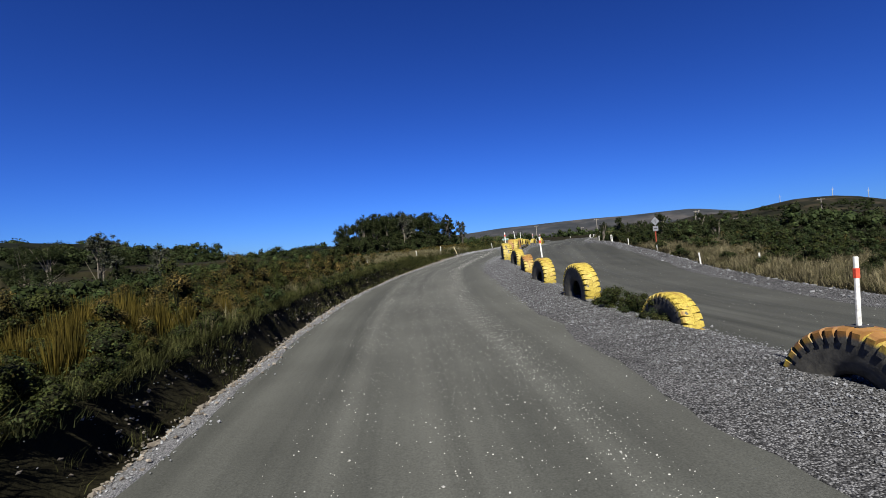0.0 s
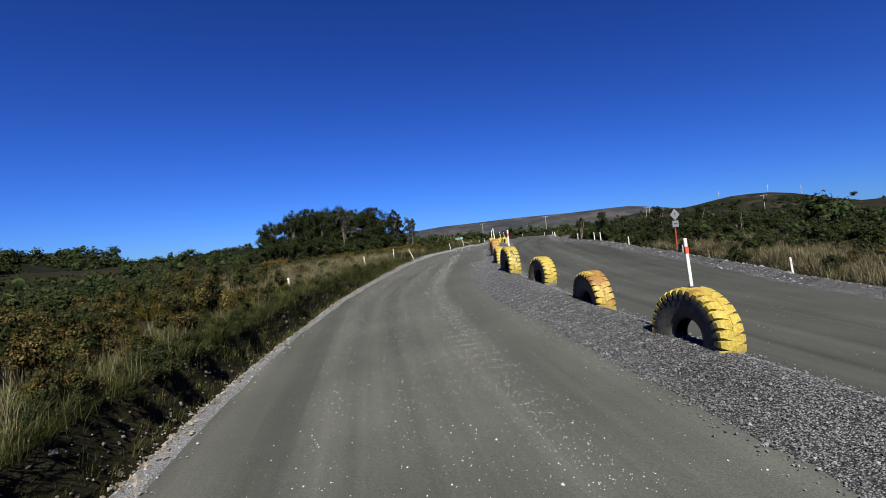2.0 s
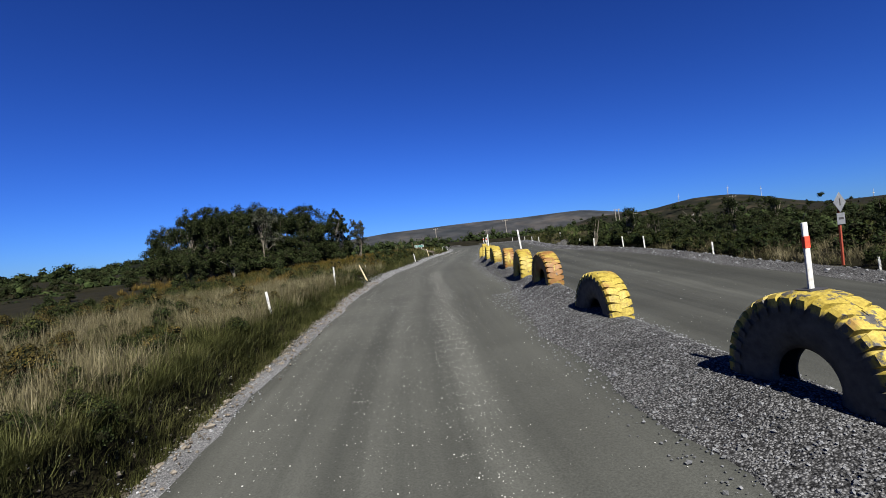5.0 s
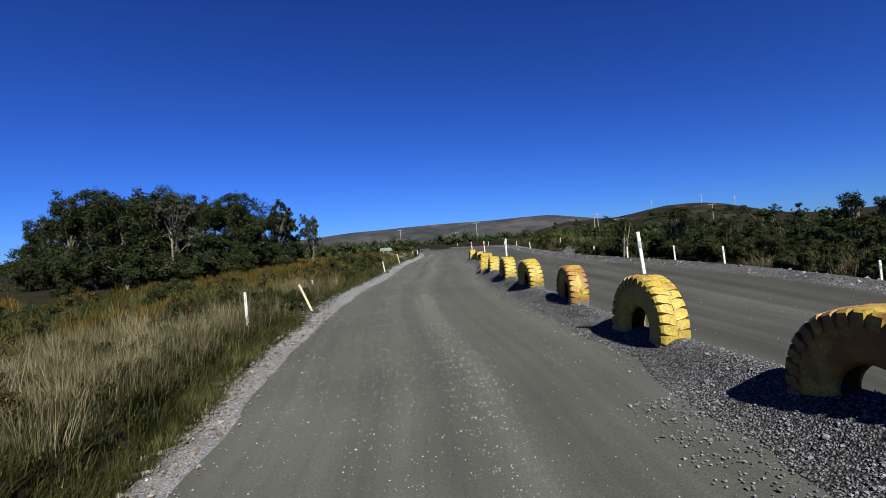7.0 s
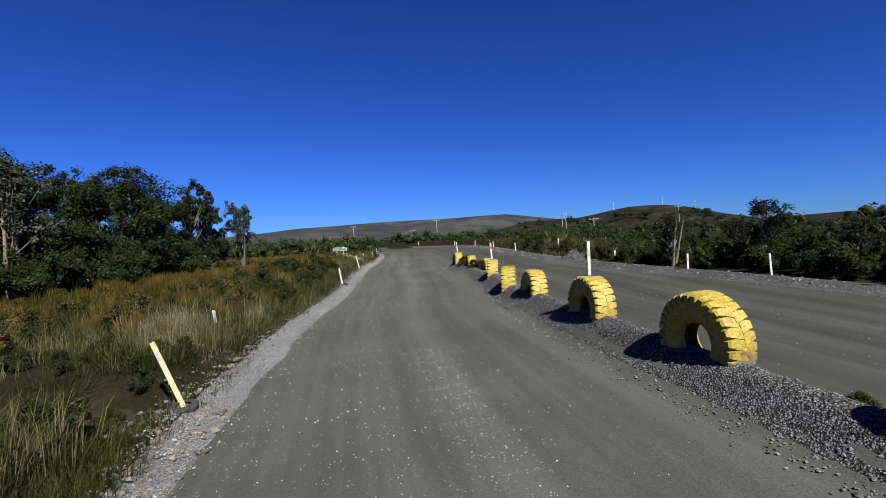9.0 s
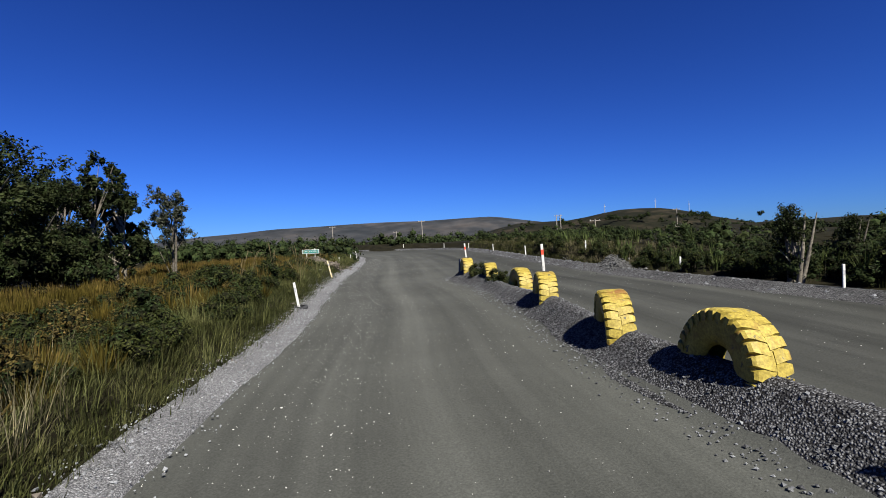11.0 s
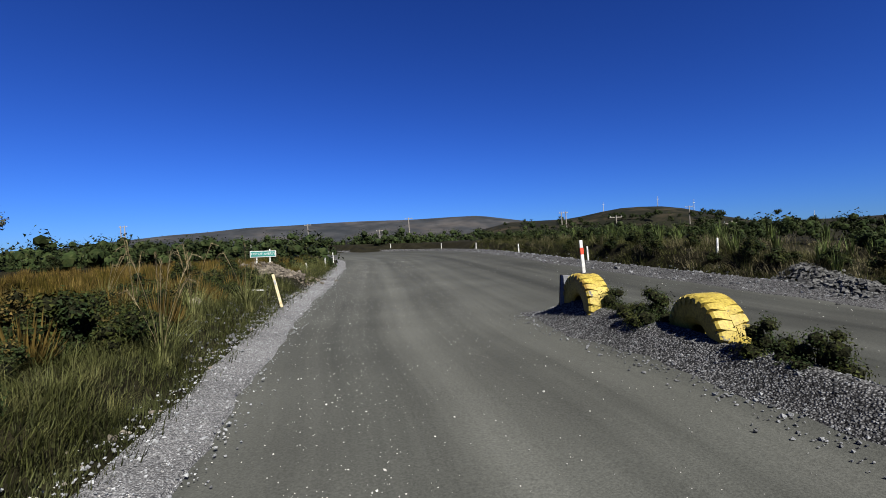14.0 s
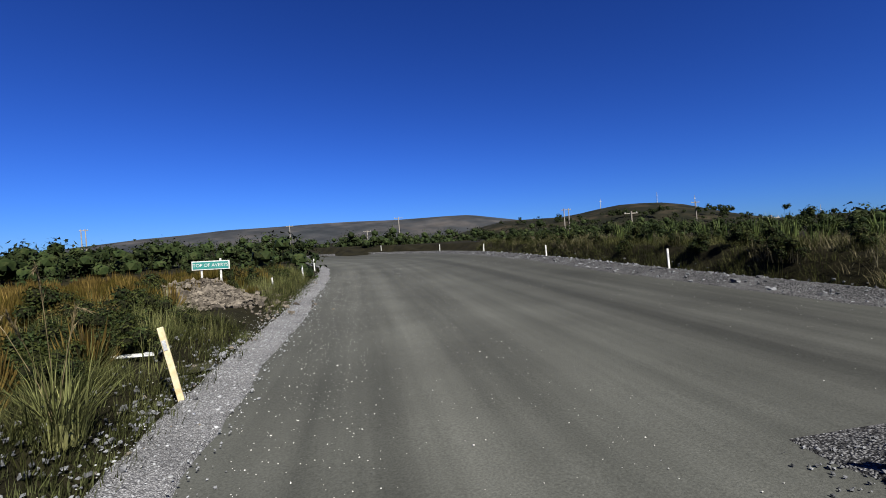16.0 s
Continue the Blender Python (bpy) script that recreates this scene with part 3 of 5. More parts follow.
# ---- half-buried haul-truck tyres ----
def tyre_meshes(R, width, lugs, seed):
    """Carcass (open in the middle, with thickness) and tread lugs of an upright tyre whose axle lies along x; the centre is the origin."""
    w = width / 2
    prof = [(0.36, -0.55), (0.42, -0.76), (0.56, -0.95), (0.78, -1.0), (0.87, -1.0), (0.915, -0.9), (0.981, -0.5), (0.99, 0), (0.981, 0.5), (0.915, 0.9), (0.87, 1.0), (0.78, 1.0), (0.56, 0.95), (0.42, 0.76), (0.36, 0.55)]
    inner = [(r - 0.045 if 0.6 < r else r + 0.012, a * 0.9) for r, a in prof[::-1]]
    ring = prof + inner
    seg, n = 56, len(ring)
    rs = np.random.RandomState(seed)
    wob = 1 + 0.012 * np.sin(3 * np.linspace(0, 2 * np.pi, seg, endpoint=False) + rs.uniform(0, 6))
    verts = [(a * w, R * r * wob[k] * math.cos(2 * math.pi * k / seg), R * r * wob[k] * math.sin(2 * math.pi * k / seg)) for k in range(seg) for r, a in ring]
    faces = [(k * n + i, k * n + (i + 1) % n, ((k + 1) % seg) * n + (i + 1) % n, ((k + 1) % seg) * n + i) for k in range(seg) for i in range(n)]
    carcass = pydata("carcass", verts, faces, M_TYRE, True)
    lv, lf = [], []
    for side in (-1, 1):
        for k in range(lugs):
            t0 = 2 * math.pi * (k + (0.5 if side > 0 else 0)) / lugs
            half = 2 * math.pi / lugs * 0.49
            rows = []
            # stations over the width: from the middle out over the shoulder
            reach_in, worn = rs.uniform(-0.12, 0.1), rs.uniform(-0.012, 0.006)
            for a, top, bot, skew, fat in ((reach_in, 0.997, 0.95, 0.22, 1.0), (0.3, 1.0, 0.95, 0.1, 0.98), (0.62, 0.998, 0.93, 0.0, 0.93), (0.93, 0.985, 0.88, -0.03, 0.72), (1.08, 0.945, 0.84, -0.03, 0.6), (1.08, 0.85, 0.78, -0.03, 0.48)):
                c = t0 + skew * 2 * math.pi / lugs + rs.uniform(-0.004, 0.004)
                top += 0.5 * worn + rs.uniform(-0.004, 0.004)
                grow = fat * (1 + 0.09 * rs.uniform(-1, 1))
                rows.append([(side * a * w, R * r * math.cos(c + s * half * grow * q), R * r * math.sin(c + s * half * grow * q)) for r, s, q in ((bot, -1, 1.08), (top, -1, 0.96), (top, 1, 0.96), (bot, 1, 1.08))])
            b = len(lv)
            for r in rows:
                lv += r
            for j in range(len(rows) - 1):
                for i in range(3):
                    f = (b + j * 4 + i, b + j * 4 + i + 1, b + (j + 1) * 4 + i + 1, b + (j + 1) * 4 + i)
                    lf.append(f if side < 0 else f[::-1])
            e = b + (len(rows) - 1) * 4
            lf.append((b, b + 1, b + 2, b + 3) if side > 0 else (b + 3, b + 2, b + 1, b))
            lf.append((e + 3, e + 2, e + 1, e) if side > 0 else (e, e + 1, e + 2, e + 3))
    return carcass, pydata("tread", lv, lf, M_TYRE)


TYRE_SIZE = [(1.05, 0.53, 33), (0.96, 0.5, 32), (0.84, 0.48, 31), (0.75, 0.46, 29), (0.78, 0.48, 30)]  # radius, width, lugs on a side
TYRE_KINDS = [tyre_meshes(r, w, n, i) for i, (r, w, n) in enumerate(TYRE_SIZE)]
# place, height of the crown, kind, paint, heading and lean in degrees
TYRES = [
    (6.4, 4.8, 0.52, 0, "o", 14, 2), (6.23, 10.1, 0.55, 1, "y", 10, 3), (5.26, 14.4, 1.23, 1, "y", 9, -2), (5.07, 19.66, 1.34, 1, "y", 7, 1),
    (5.21, 24.44, 1.44, 1, "o", -2, -3), (5.45, 29.6, 1.76, 2, "y", 7, 2), (5.22, 33.43, 2.22, 0, "w", -2, -2), (6.19, 39.39, 2.17, 0, "y", -7, 1),
    (7.1, 44.1, 2.64, 1, "o", -8, -1), (8.22, 48.72, 2.7, 0, "y", -13, 2), (9.16, 52.74, 2.75, 4, "o", -17, 1),
    (9.77, 56.25, 2.87, 3, "y", -10, -3), (10.55, 59.66, 2.9, 3, "y", -15, 2), (11.56, 63.32, 2.85, 3, "y", -20, 4), (12.4, 66.0, 2.84, 3, "y", -36, -2),
    (14.1, 70.1, 2.93, 3, "y", -30, 2), (15.96, 73.82, 2.83, 3, "y", -18, 3), (16.68, 76.94, 2.92, 3, "y", -26, -2), (17.2, 79.95, 3.08, 3, "y", -21, 2),
]
PAINT = {"y": (M_TYRE, "yellow-painted"), "o": (M_TYRE_ORANGE, "rust-stained yellow"), "w": (M_TYRE_WORN, "flaking black and yellow")}


def on_median(y, off=0.0):
    k = int(np.searchsorted(STA, S_AT(y)))
    p = ML[k] + NOR[k] * off
    return float(p[0]), float(p[1]), math.degrees(math.atan2(-TAN[k][0], TAN[k][1]))


for px, py, top, kind, paint, turn, lean in TYRES:
    carcass, tread = TYRE_KINDS[kind]
    R = TYRE_SIZE[kind][0]
    t = new("haul_truck_tyre")
    t.matrix_world = pose(px, py, top - R, 0, lean, turn)
    material, words = PAINT[paint]
    bare = 4 < py < 41 and kind < 3  # the first tyres were painted on the tread alone
    material = BARE_SIDE[kind, paint] if bare else material
    tagged(t, f"{words} haul truck tyre with bare black sides" if bare else f"{words} haul truck tyre half buried in gravel", "tyre", "tyres between the lanes")
    for nm, me in (("carcass", carcass), ("tread", tread)):
        o = new(nm, me)
        o.parent = t
        o.matrix_parent_inverse = Matrix()
        o.material_slots[0].link = "OBJECT"
        o.material_slots[0].material = material


# ---- marker posts ----
def marker_post(x, y, base, top, lean_x=0.0, lean_y=0.0, turn=0.0, band=True, size=0.1, material=None, label="white marker post with a red band", group="marker posts"):
    """A flat board post with a bevelled top; lean in degrees about x and y."""
    p = new("marker_post")
    p.matrix_world = pose(x, y, base - 0.15, lean_x, lean_y, turn)
    tagged(p, label, "marker post", group)
    h = top - base + 0.15
    bm = bmesh.new()
    box(bm, size, size * 0.5, h, (0, 0, 0), 0.008)
    part("post", bm, material or M_WHITE, p)
    if band:
        bm = bmesh.new()
        box(bm, size * 1.05, size * 0.5 + 0.01, 0.14, (0, 0, h - 0.3), 0.004)
        part("reflector_band", bm, M_RED, p, "red reflective band")
    else:
        bm = bmesh.new()
        box(bm, size * 0.6, 0.012, 0.14, (0, -size * 0.25 - 0.004, h - 0.32), 0.003)
        part("reflector", bm, M_STEEL, p, "dull grey reflector")
    return p


def crown_post(tyre, height, band, lx, ly):
    """A post on a black foot plate, fixed to the crown of a tyre of the row."""
    px, py, crown = TYRES[tyre][:3]
    head = TYRES[tyre][5]
    p = marker_post(px, py, crown + 0.15, crown + height, lx, ly, head, band, 0.072, label="tall white marker post with a red band fixed on a tyre" if band else "tall plain white marker post fixed on a tyre")
    bm = bmesh.new()
    box(bm, 0.26, 0.2, 0.03, (0, 0, -0.02), 0.006)
    part("foot_plate", bm, M_BLACK, p, "black rubber foot plate")
    return p


for tyre, height, band, lx, ly in ((0, 0.97, True, 0, 1), (3, 0.95, True, 0, -5), (6, 0.78, True, 0, -2), (9, 0.87, False, 2, -7), (12, 0.78, False, 0, 0), (15, 0.76, True, 0, -3), (18, 0.7, True, 1, -5)):
    crown_post(tyre, height, band, lx, ly)

# posts on the near verge: x, y, top, lean towards the road, lean along, painted cream or white
for x, y, top, lx, ly, cream in ((-5.6, 8.3, 0.6, 0, -5, False), (-4.96, 32.5, 1.57, 0, -3, False), (-2.1, 45.92, 2.11, 0, -8, False), (0.19, 56.5, 2.5, 0, -1, False), (2.35, 60.1, 2.5, -6, -24, True), (2.7, 65.7, 2.24, 2, -6, False),
                                 (8.5, 76.0, 2.7, 0, -9, False), (12.35, 87.3, 3.1, -4, -13, True), (15.9, 99.3, 3.0, 0, -6, False), (18.9, 106.5, 3.15, 0, -4, False), (21.5, 113.5, 3.35, 0, -3, False)):
    marker_post(x, y, gz(x, y), top, lx, ly, -15, False, 0.08, M_CREAM if cream else None, "leaning weathered timber marker post on the gravel shoulder" if cream else "white roadside marker post standing in the grass")
# posts beside the far lane
for x, y, top, ly in ((20.0, 27.4, 0.62, -4), (18.6, 31.6, 0.7, -6), (20.7, 43.0, 1.28, -4), (21.5, 52.0, 2.05, -3), (22.0, 58.9, 2.66, -4), (23.6, 63.5, 2.72, -4), (22.9, 67.1, 2.72, 0), (26.3, 75.0, 2.75, 0), (28.8, 84.0, 2.95, 0), (28.4, 92.0, 3.4, -4),
                      (33.5, 103.0, 3.6, -3), (38.0, 116.0, 3.8, 0), (40.3, 128.0, 3.9, 0), (38.5, 141.0, 4.0, 0), (30.0, 150.0, 4.05, 0), (20.0, 155.0, 4.1, 0), (6.0, 157.5, 4.1, 0)):
    ki, de = place([x], [y])
    push = max(0.0, 0.7 - (float(de[0]) - WR[ki[0]]))
    x, y = x + NOR[ki[0]][0] * push, y + NOR[ki[0]][1] * push
    marker_post(x, y, gz(x, y), max(top, gz(x, y) + 0.55), 0, ly, -15, False, 0.09, label="small white marker post beside the far lane", group="far lane marker posts")

# small tyre round the foot of a post
verts, faces, seg = [], [], 24
ring = [(0.17, 0.0), (0.27, 0.0), (0.31, 0.05), (0.315, 0.16), (0.27, 0.21), (0.17, 0.21), (0.15, 0.19), (0.26, 0.16), (0.26, 0.05), (0.15, 0.02)]
for k in range(seg):
    c, s = math.cos(2 * math.pi * k / seg), math.sin(2 * math.pi * k / seg)
    verts += [(r * c, r * s, z) for r, z in ring]
faces = [(k * 10 + i, k * 10 + (i + 1) % 10, ((k + 1) % seg) * 10 + (i + 1) % 10, ((k + 1) % seg) * 10 + i) for k in range(seg) for i in range(10)]
for x, y in ((8.55, 76.0), (2.3, 60.05)):
    o = new("car_tyre", pydata("car_tyre", verts, faces, M_BLACK, True))
    o.matrix_world = pose(x, y, gz(x, y) - 0.05, 5, -6, 20) @ Matrix.Diagonal((0.72, 0.72, 0.6, 1))
    tagged(o, "old black car tyre lying round a post's foot", "tyre", "car tyres at post feet")


# ---- signs ----
def text_mesh(name, body, size, material, parent, m):
    cu = bpy.data.curves.new(name, "FONT")
    cu.body, cu.size, cu.align_x, cu.align_y, cu.extrude = body, size, "CENTER", "CENTER", 0.002
    tmp = bpy.data.objects.new(name, cu)
    me = bpy.data.meshes.new_from_object(tmp)
    me.materials.clear()
    me.materials.append(material)
    bpy.data.objects.remove(tmp)
    o = new(name, me)
    o.parent = parent
    o.matrix_basis = m
    return o


sg = new("place_name_sign")
sx, sy = 13.9, 101.3
sg.matrix_world = pose(sx, sy, gz(sx, sy), 0, 0, -18)
tagged(sg, "small teal place name sign with white lettering on two white posts", "sign")
ztop = 3.75 - gz(sx, sy)
for dx, h in ((-0.36, ztop - 0.05), (0.36, ztop + 0.08)):
    bm = bmesh.new()
    box(bm, 0.07, 0.05, h + 0.2, (dx, 0.05, -0.2), 0.006)
    part("post", bm, M_WHITE, sg)
bm = bmesh.new()
box(bm, 1.42, 0.02, 0.36, (0, 0.0, ztop - 0.36), 0.004)
panel = part("panel", bm, M_WHITE, sg, "white sign sheet")
bm = bmesh.new()
box(bm, 1.34, 0.006, 0.28, (0, -0.014, ztop - 0.32), 0.0)
part("panel_face", bm, M_TEAL, panel, "teal sign face")
text_mesh("lettering", "TOP OF AVERYS", 0.185, M_WHITE, panel, pose(0, -0.021, ztop - 0.18, 90, 0, 0))

sg = new("diamond_road_sign")
sx, sy = 21.5, 44.9
sg.matrix_world = pose(sx, sy, gz(sx, sy), 0, -1, 8)
tagged(sg, "weathered diamond warning sign with a small plate on a red post", "sign")
zt = 4.0 - gz(sx, sy)
bm = bmesh.new()
box(bm, 0.1, 0.08, zt, (0, 0.05, -0.3), 0.006)
part("post", bm, M_REDPOST, sg, "red-painted timber post")
bm = bmesh.new()
box(bm, 0.64, 0.02, 0.64, (0, 0, 0), 0.01)
bmesh.ops.rotate(bm, verts=bm.verts, cent=(0, 0, 0.32), matrix=Matrix.Rotation(radians(45), 3, "Y"))
bmesh.ops.translate(bm, verts=bm.verts, vec=(0, -0.02, zt - 0.78))
dia = part("diamond_plate", bm, M_SIGN, sg, "faded grey diamond plate")
bm = bmesh.new()
box(bm, 0.07, 0.006, 0.3, (0, -0.034, zt - 0.6), 0)
part("symbol_bar", bm, M_BLACK, dia, "dark symbol bar")
bm = bmesh.new()
box(bm, 0.56, 0.02, 0.5, (0, -0.02, zt - 1.42), 0.008)
plate = part("plate", bm, M_SIGN, sg, "faded grey plate")
bm = bmesh.new()
box(bm, 0.36, 0.006, 0.09, (0, -0.034, zt - 1.2), 0)
part("text_bar", bm, M_BLACK, plate, "dark bar of lettering")


# ---- power poles ----
def power_pole(x, y, top, arms=1, twin=False, label="grey timber power pole with a crossarm"):
    z = gz(x, y)
    p = new("power_pole")
    p.matrix_world = pose(x, y, z, 0, -1.5, -30)
    tagged(p, label, "power pole", "power poles")
    h = top - z
    for dx in (-0.45, 0.45) if twin else (0,):
        bm = bmesh.new()
        tube(bm, (dx, 0, -0.3), (dx, 0, h), 0.13, 0.09)
        part("pole", bm, M_WOOD, p)
    for k in range(arms):
        bm = bmesh.new()
        box(bm, 1.9, 0.1, 0.12, (0, 0.12, h - 0.35 - 0.7 * k), 0.01)
        arm = part("crossarm", bm, M_WOOD, p)
        for dx in (-0.8, 0.0, 0.8):
            bm = bmesh.new()
            tube(bm, (dx, 0.12, h - 0.23 - 0.7 * k), (dx, 0.12, h - 0.05 - 0.7 * k), 0.05, 0.03, 6)
            part("insulator", bm, M_STEEL, arm)
    return p


# ---- plants ----
def blades(n, h0, h1, spread, lean, width, rs, base=0.12, droop=0.5, segs=2):
    """Arching blades from one foot: verts, faces."""
    v, f = [], []
    for _ in range(n):
        a = rs.uniform(0, 6.283)
        r = base * math.sqrt(rs.uniform(0, 1))
        h = rs.uniform(h0, h1)
        out = rs.uniform(0.1, 1) * lean * h
        bx, by = r * math.cos(a) * spread, r * math.sin(a) * spread
        a2 = a + rs.normal(0, 0.5)
        tx, ty = -math.sin(a2), math.cos(a2)
        b = len(v)
        for k in range(segs + 1):
            t = k / segs
            q = out * t ** (1.6)
            z = h * (t - droop * 0.5 * (out / h) * t * t)
            w = width * (1 - t) ** 0.6 * 0.5
            x, y = bx + math.cos(a2) * q, by + math.sin(a2) * q
            if k < segs:
                v += [(x - tx * w, y - ty * w, z), (x + tx * w, y + ty * w, z)]
            else:
                v.append((x, y, z))
        for k in range(segs - 1):
            f.append((b + 2 * k, b + 2 * k + 1, b + 2 * k + 3, b + 2 * k + 2))
        f.append((b + 2 * segs - 2, b + 2 * segs - 1, b + 2 * segs))
    return np.array(v), f


def rush_clump(n, h, r, width, rs):
    """A bushy upright clump with a rounded top: fine stems from one foot."""
    v, f = [], []
    for _ in range(n):
        a, q = rs.uniform(0, 6.283), r * math.sqrt(rs.uniform(0, 1))
        top = h * (1 - 0.6 * (q / r) ** 2) * rs.uniform(0.55, 1.05)
        c, d = math.cos(a), math.sin(a)
        out = q * 1.25 + rs.uniform(0, 0.06)
        t = rs.uniform(0, 6.283)
        wx, wy = math.cos(t) * width, math.sin(t) * width
        b = len(v)
        m = q * 0.75
        v += [(c * m * 0.7 - wx, d * m * 0.7 - wy, 0.0), (c * m * 0.7 + wx, d * m * 0.7 + wy, 0.0), (c * q * 1.1 + wx, d * q * 1.1 + wy, top * 0.6), (c * q * 1.1 - wx, d * q * 1.1 - wy, top * 0.6), (c * out, d * out, top)]
        f += [(b, b + 1, b + 2, b + 3), (b + 3, b + 2, b + 4)]
    return np.array(v), f


def leaves(points, size, rs, out=None, slim=0.34):
    """Small pointed leaves at the points; they face up and, where the outward direction is given, out."""
    n = len(points)
    face = rs.normal(size=(n, 3)) * 0.65 + np.array((0, 0, 0.75))
    if out is not None:
        face += out * 0.8
    face /= np.linalg.norm(face, axis=1, keepdims=True) + 1e-9
    d = np.cross(face, rs.normal(size=(n, 3)))
    d /= np.linalg.norm(d, axis=1, keepdims=True) + 1e-9
    e = np.cross(d, face)
    s = size * rs.uniform(0.6, 1.3, (n, 1))
    p = np.asarray(points)
    v = np.stack([p - d * s * 0.45 + e * s * slim, p - d * s * 0.3 - e * s * slim, p + d * s * 0.6], 1).reshape(-1, 3)
    return v, [(3 * i, 3 * i + 1, 3 * i + 2) for i in range(n)]


def joined(pieces):
    v, f, o, mi = [], [], 0, []
    for vv, ff, k in pieces:
        v.append(np.asarray(vv, float).reshape(-1, 3))
        f += [tuple(i + o for i in q) for q in ff]
        mi += [k] * len(ff)
        o += len(v[-1])
    return np.concatenate(v), f, mi


def stick(a, b, ra, rb, n=5):
    a, b = np.array(a, float), np.array(b, float)
    d = (b - a) / (np.linalg.norm(b - a) + 1e-9)
    u = np.cross(d, (0.3, 0.9, 0.2))
    u /= np.linalg.norm(u)
    w = np.cross(d, u)
    t = np.arange(n) * 2 * np.pi / n
    c = np.cos(t)[:, None] * u + np.sin(t)[:, None] * w
    return np.concatenate([a + c * ra, b + c * rb]), [(i, (i + 1) % n, n + (i + 1) % n, n + i) for i in range(n)]


def multi(name, pieces, mats, smooth=False):
    v, f, mi = joined(pieces)
    me = pydata(name, v, f, mats, smooth)
    me.polygons.foreach_set("material_index", np.array(mi, np.int32))
    return me


ICO = bmesh.new()
bmesh.ops.create_icosphere(ICO, subdivisions=1, radius=1)
ICO_V = np.array([v.co[:] for v in ICO.verts])
ICO_F = [tuple(v.index for v in f.verts) for f in ICO.faces]
ICO.free()


def puffs(rs, w, h, k, low):
    """Centres and radii of the leafy puffs of a bush: small ones outside and on top, large ones within."""
    a, q = rs.uniform(0, 6.283, k), np.sqrt(rs.uniform(0, 1, k)) * 0.42 * w
    r = rs.uniform(0.1, 0.2, k) * w
    top = h * (1 - 0.55 * (q / (0.42 * w)) ** 2)
    z = low * h + r + (top - low * h - 1.6 * r) * np.sqrt(rs.uniform(0.02, 1, k))
    return np.stack([q * np.cos(a), q * np.sin(a), z], 1), r


def puff_leaves(rs, c, r, n, leaf, mats=2, flat=0.85, core=0.72):
    """Leaves on the skins of puffs, facing out, with stray twigs, over dark cores that stop the light."""
    k = len(c)
    i = rs.choice(k, n, p=r**2 / np.sum(r**2))
    d = rs.normal(size=(n, 3)) + np.array((0, 0, 0.25))
    d /= np.linalg.norm(d, axis=1, keepdims=True)
    rad = r[i] * np.where(rs.uniform(size=n) < 0.22, rs.uniform(1.0, 1.5, n), rs.uniform(0.78, 1.1, n))
    p = c[i] + d * rad[:, None] * np.array([1, 1, flat])
    p[:, 2] = np.maximum(p[:, 2], 0.02)
    face = d * 1.1 + rs.normal(size=(n, 3)) * 0.5 + np.array((0, 0, 0.3))
    face /= np.linalg.norm(face, axis=1, keepdims=True)
    e1 = np.cross(face, rs.normal(size=(n, 3)))
    e1 /= np.linalg.norm(e1, axis=1, keepdims=True) + 1e-9
    e2 = np.cross(e1, face)
    s = leaf * rs.uniform(0.55, 1.35, (n, 1))
    v = np.stack([p - e1 * s * 0.45 + e2 * s * 0.34, p - e1 * s * 0.3 - e2 * s * 0.34, p + e1 * s * 0.6], 1)
    own = np.where(rs.uniform(size=n) < 0.85, (i * 7) % 5 >= 3, rs.uniform(size=n) < 0.5).astype(int)
    pieces = []
    for m in range(2):
        vv = v[own == m].reshape(-1, 3)
        pieces.append((vv, [(3 * a, 3 * a + 1, 3 * a + 2) for a in range(len(vv) // 3)], m))
    # solid balls added inside the puffs to block light, dark like inner shade
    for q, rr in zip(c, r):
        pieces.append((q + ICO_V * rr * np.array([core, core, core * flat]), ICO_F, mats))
    return pieces


def shrub_mesh(seed, w, h, n, leaf, leaf_mats, low=0.02):
    rs = np.random.RandomState(seed)
    c, r = puffs(rs, w, h, 15, low)
    pieces = puff_leaves(rs, c, r, n, leaf)
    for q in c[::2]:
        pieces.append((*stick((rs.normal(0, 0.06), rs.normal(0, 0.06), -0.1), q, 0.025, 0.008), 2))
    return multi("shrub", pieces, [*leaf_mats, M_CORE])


SHRUBS = {
    "dark": [shrub_mesh(10 + i, 1.5, 1.3, 1500, 0.088, (M_LEAF_DARK, M_LEAF_GREEN)) for i in range(4)],
    "green": [shrub_mesh(20 + i, 1.4, 1.1, 1700, 0.07, (M_LEAF_GREEN, M_LEAF_DARK)) for i in range(3)],
    "bronze": [shrub_mesh(30 + i, 1.3, 1.1, 1700, 0.066, (M_LEAF_BRONZE, M_LEAF_DARK)) for i in range(4)],
    "thick": [shrub_mesh(90 + i, 1.2, 1.55, 3600, 0.05, (M_LEAF_BRONZE if i % 8 < 5 else M_LEAF_GREEN, M_LEAF_GREEN), 0.14) for i in range(8)],
    "dome": [shrub_mesh(110 + i, 1.3, 0.85, 2700, 0.044, (M_LEAF_GREEN, M_LEAF_DARK), -0.17) for i in range(3)],
    "tall": [shrub_mesh(40 + i, 2.4, 2.6, 1800, 0.135, (M_LEAF_TREE, M_LEAF_DARK)) for i in range(4)],
}
SHRUB_WORDS = {"dark": "dense dark green small-leaved roadside shrub", "green": "low bright green leafy shrub on the verge", "bronze": "bronze-leaved heath shrub on the bank", "dome": "low dense dark green bush at the gravel's edge", "thick": "dense bronze and green shrub crowding the road's edge", "tall": "tall dark scrubby bush beside the road"}


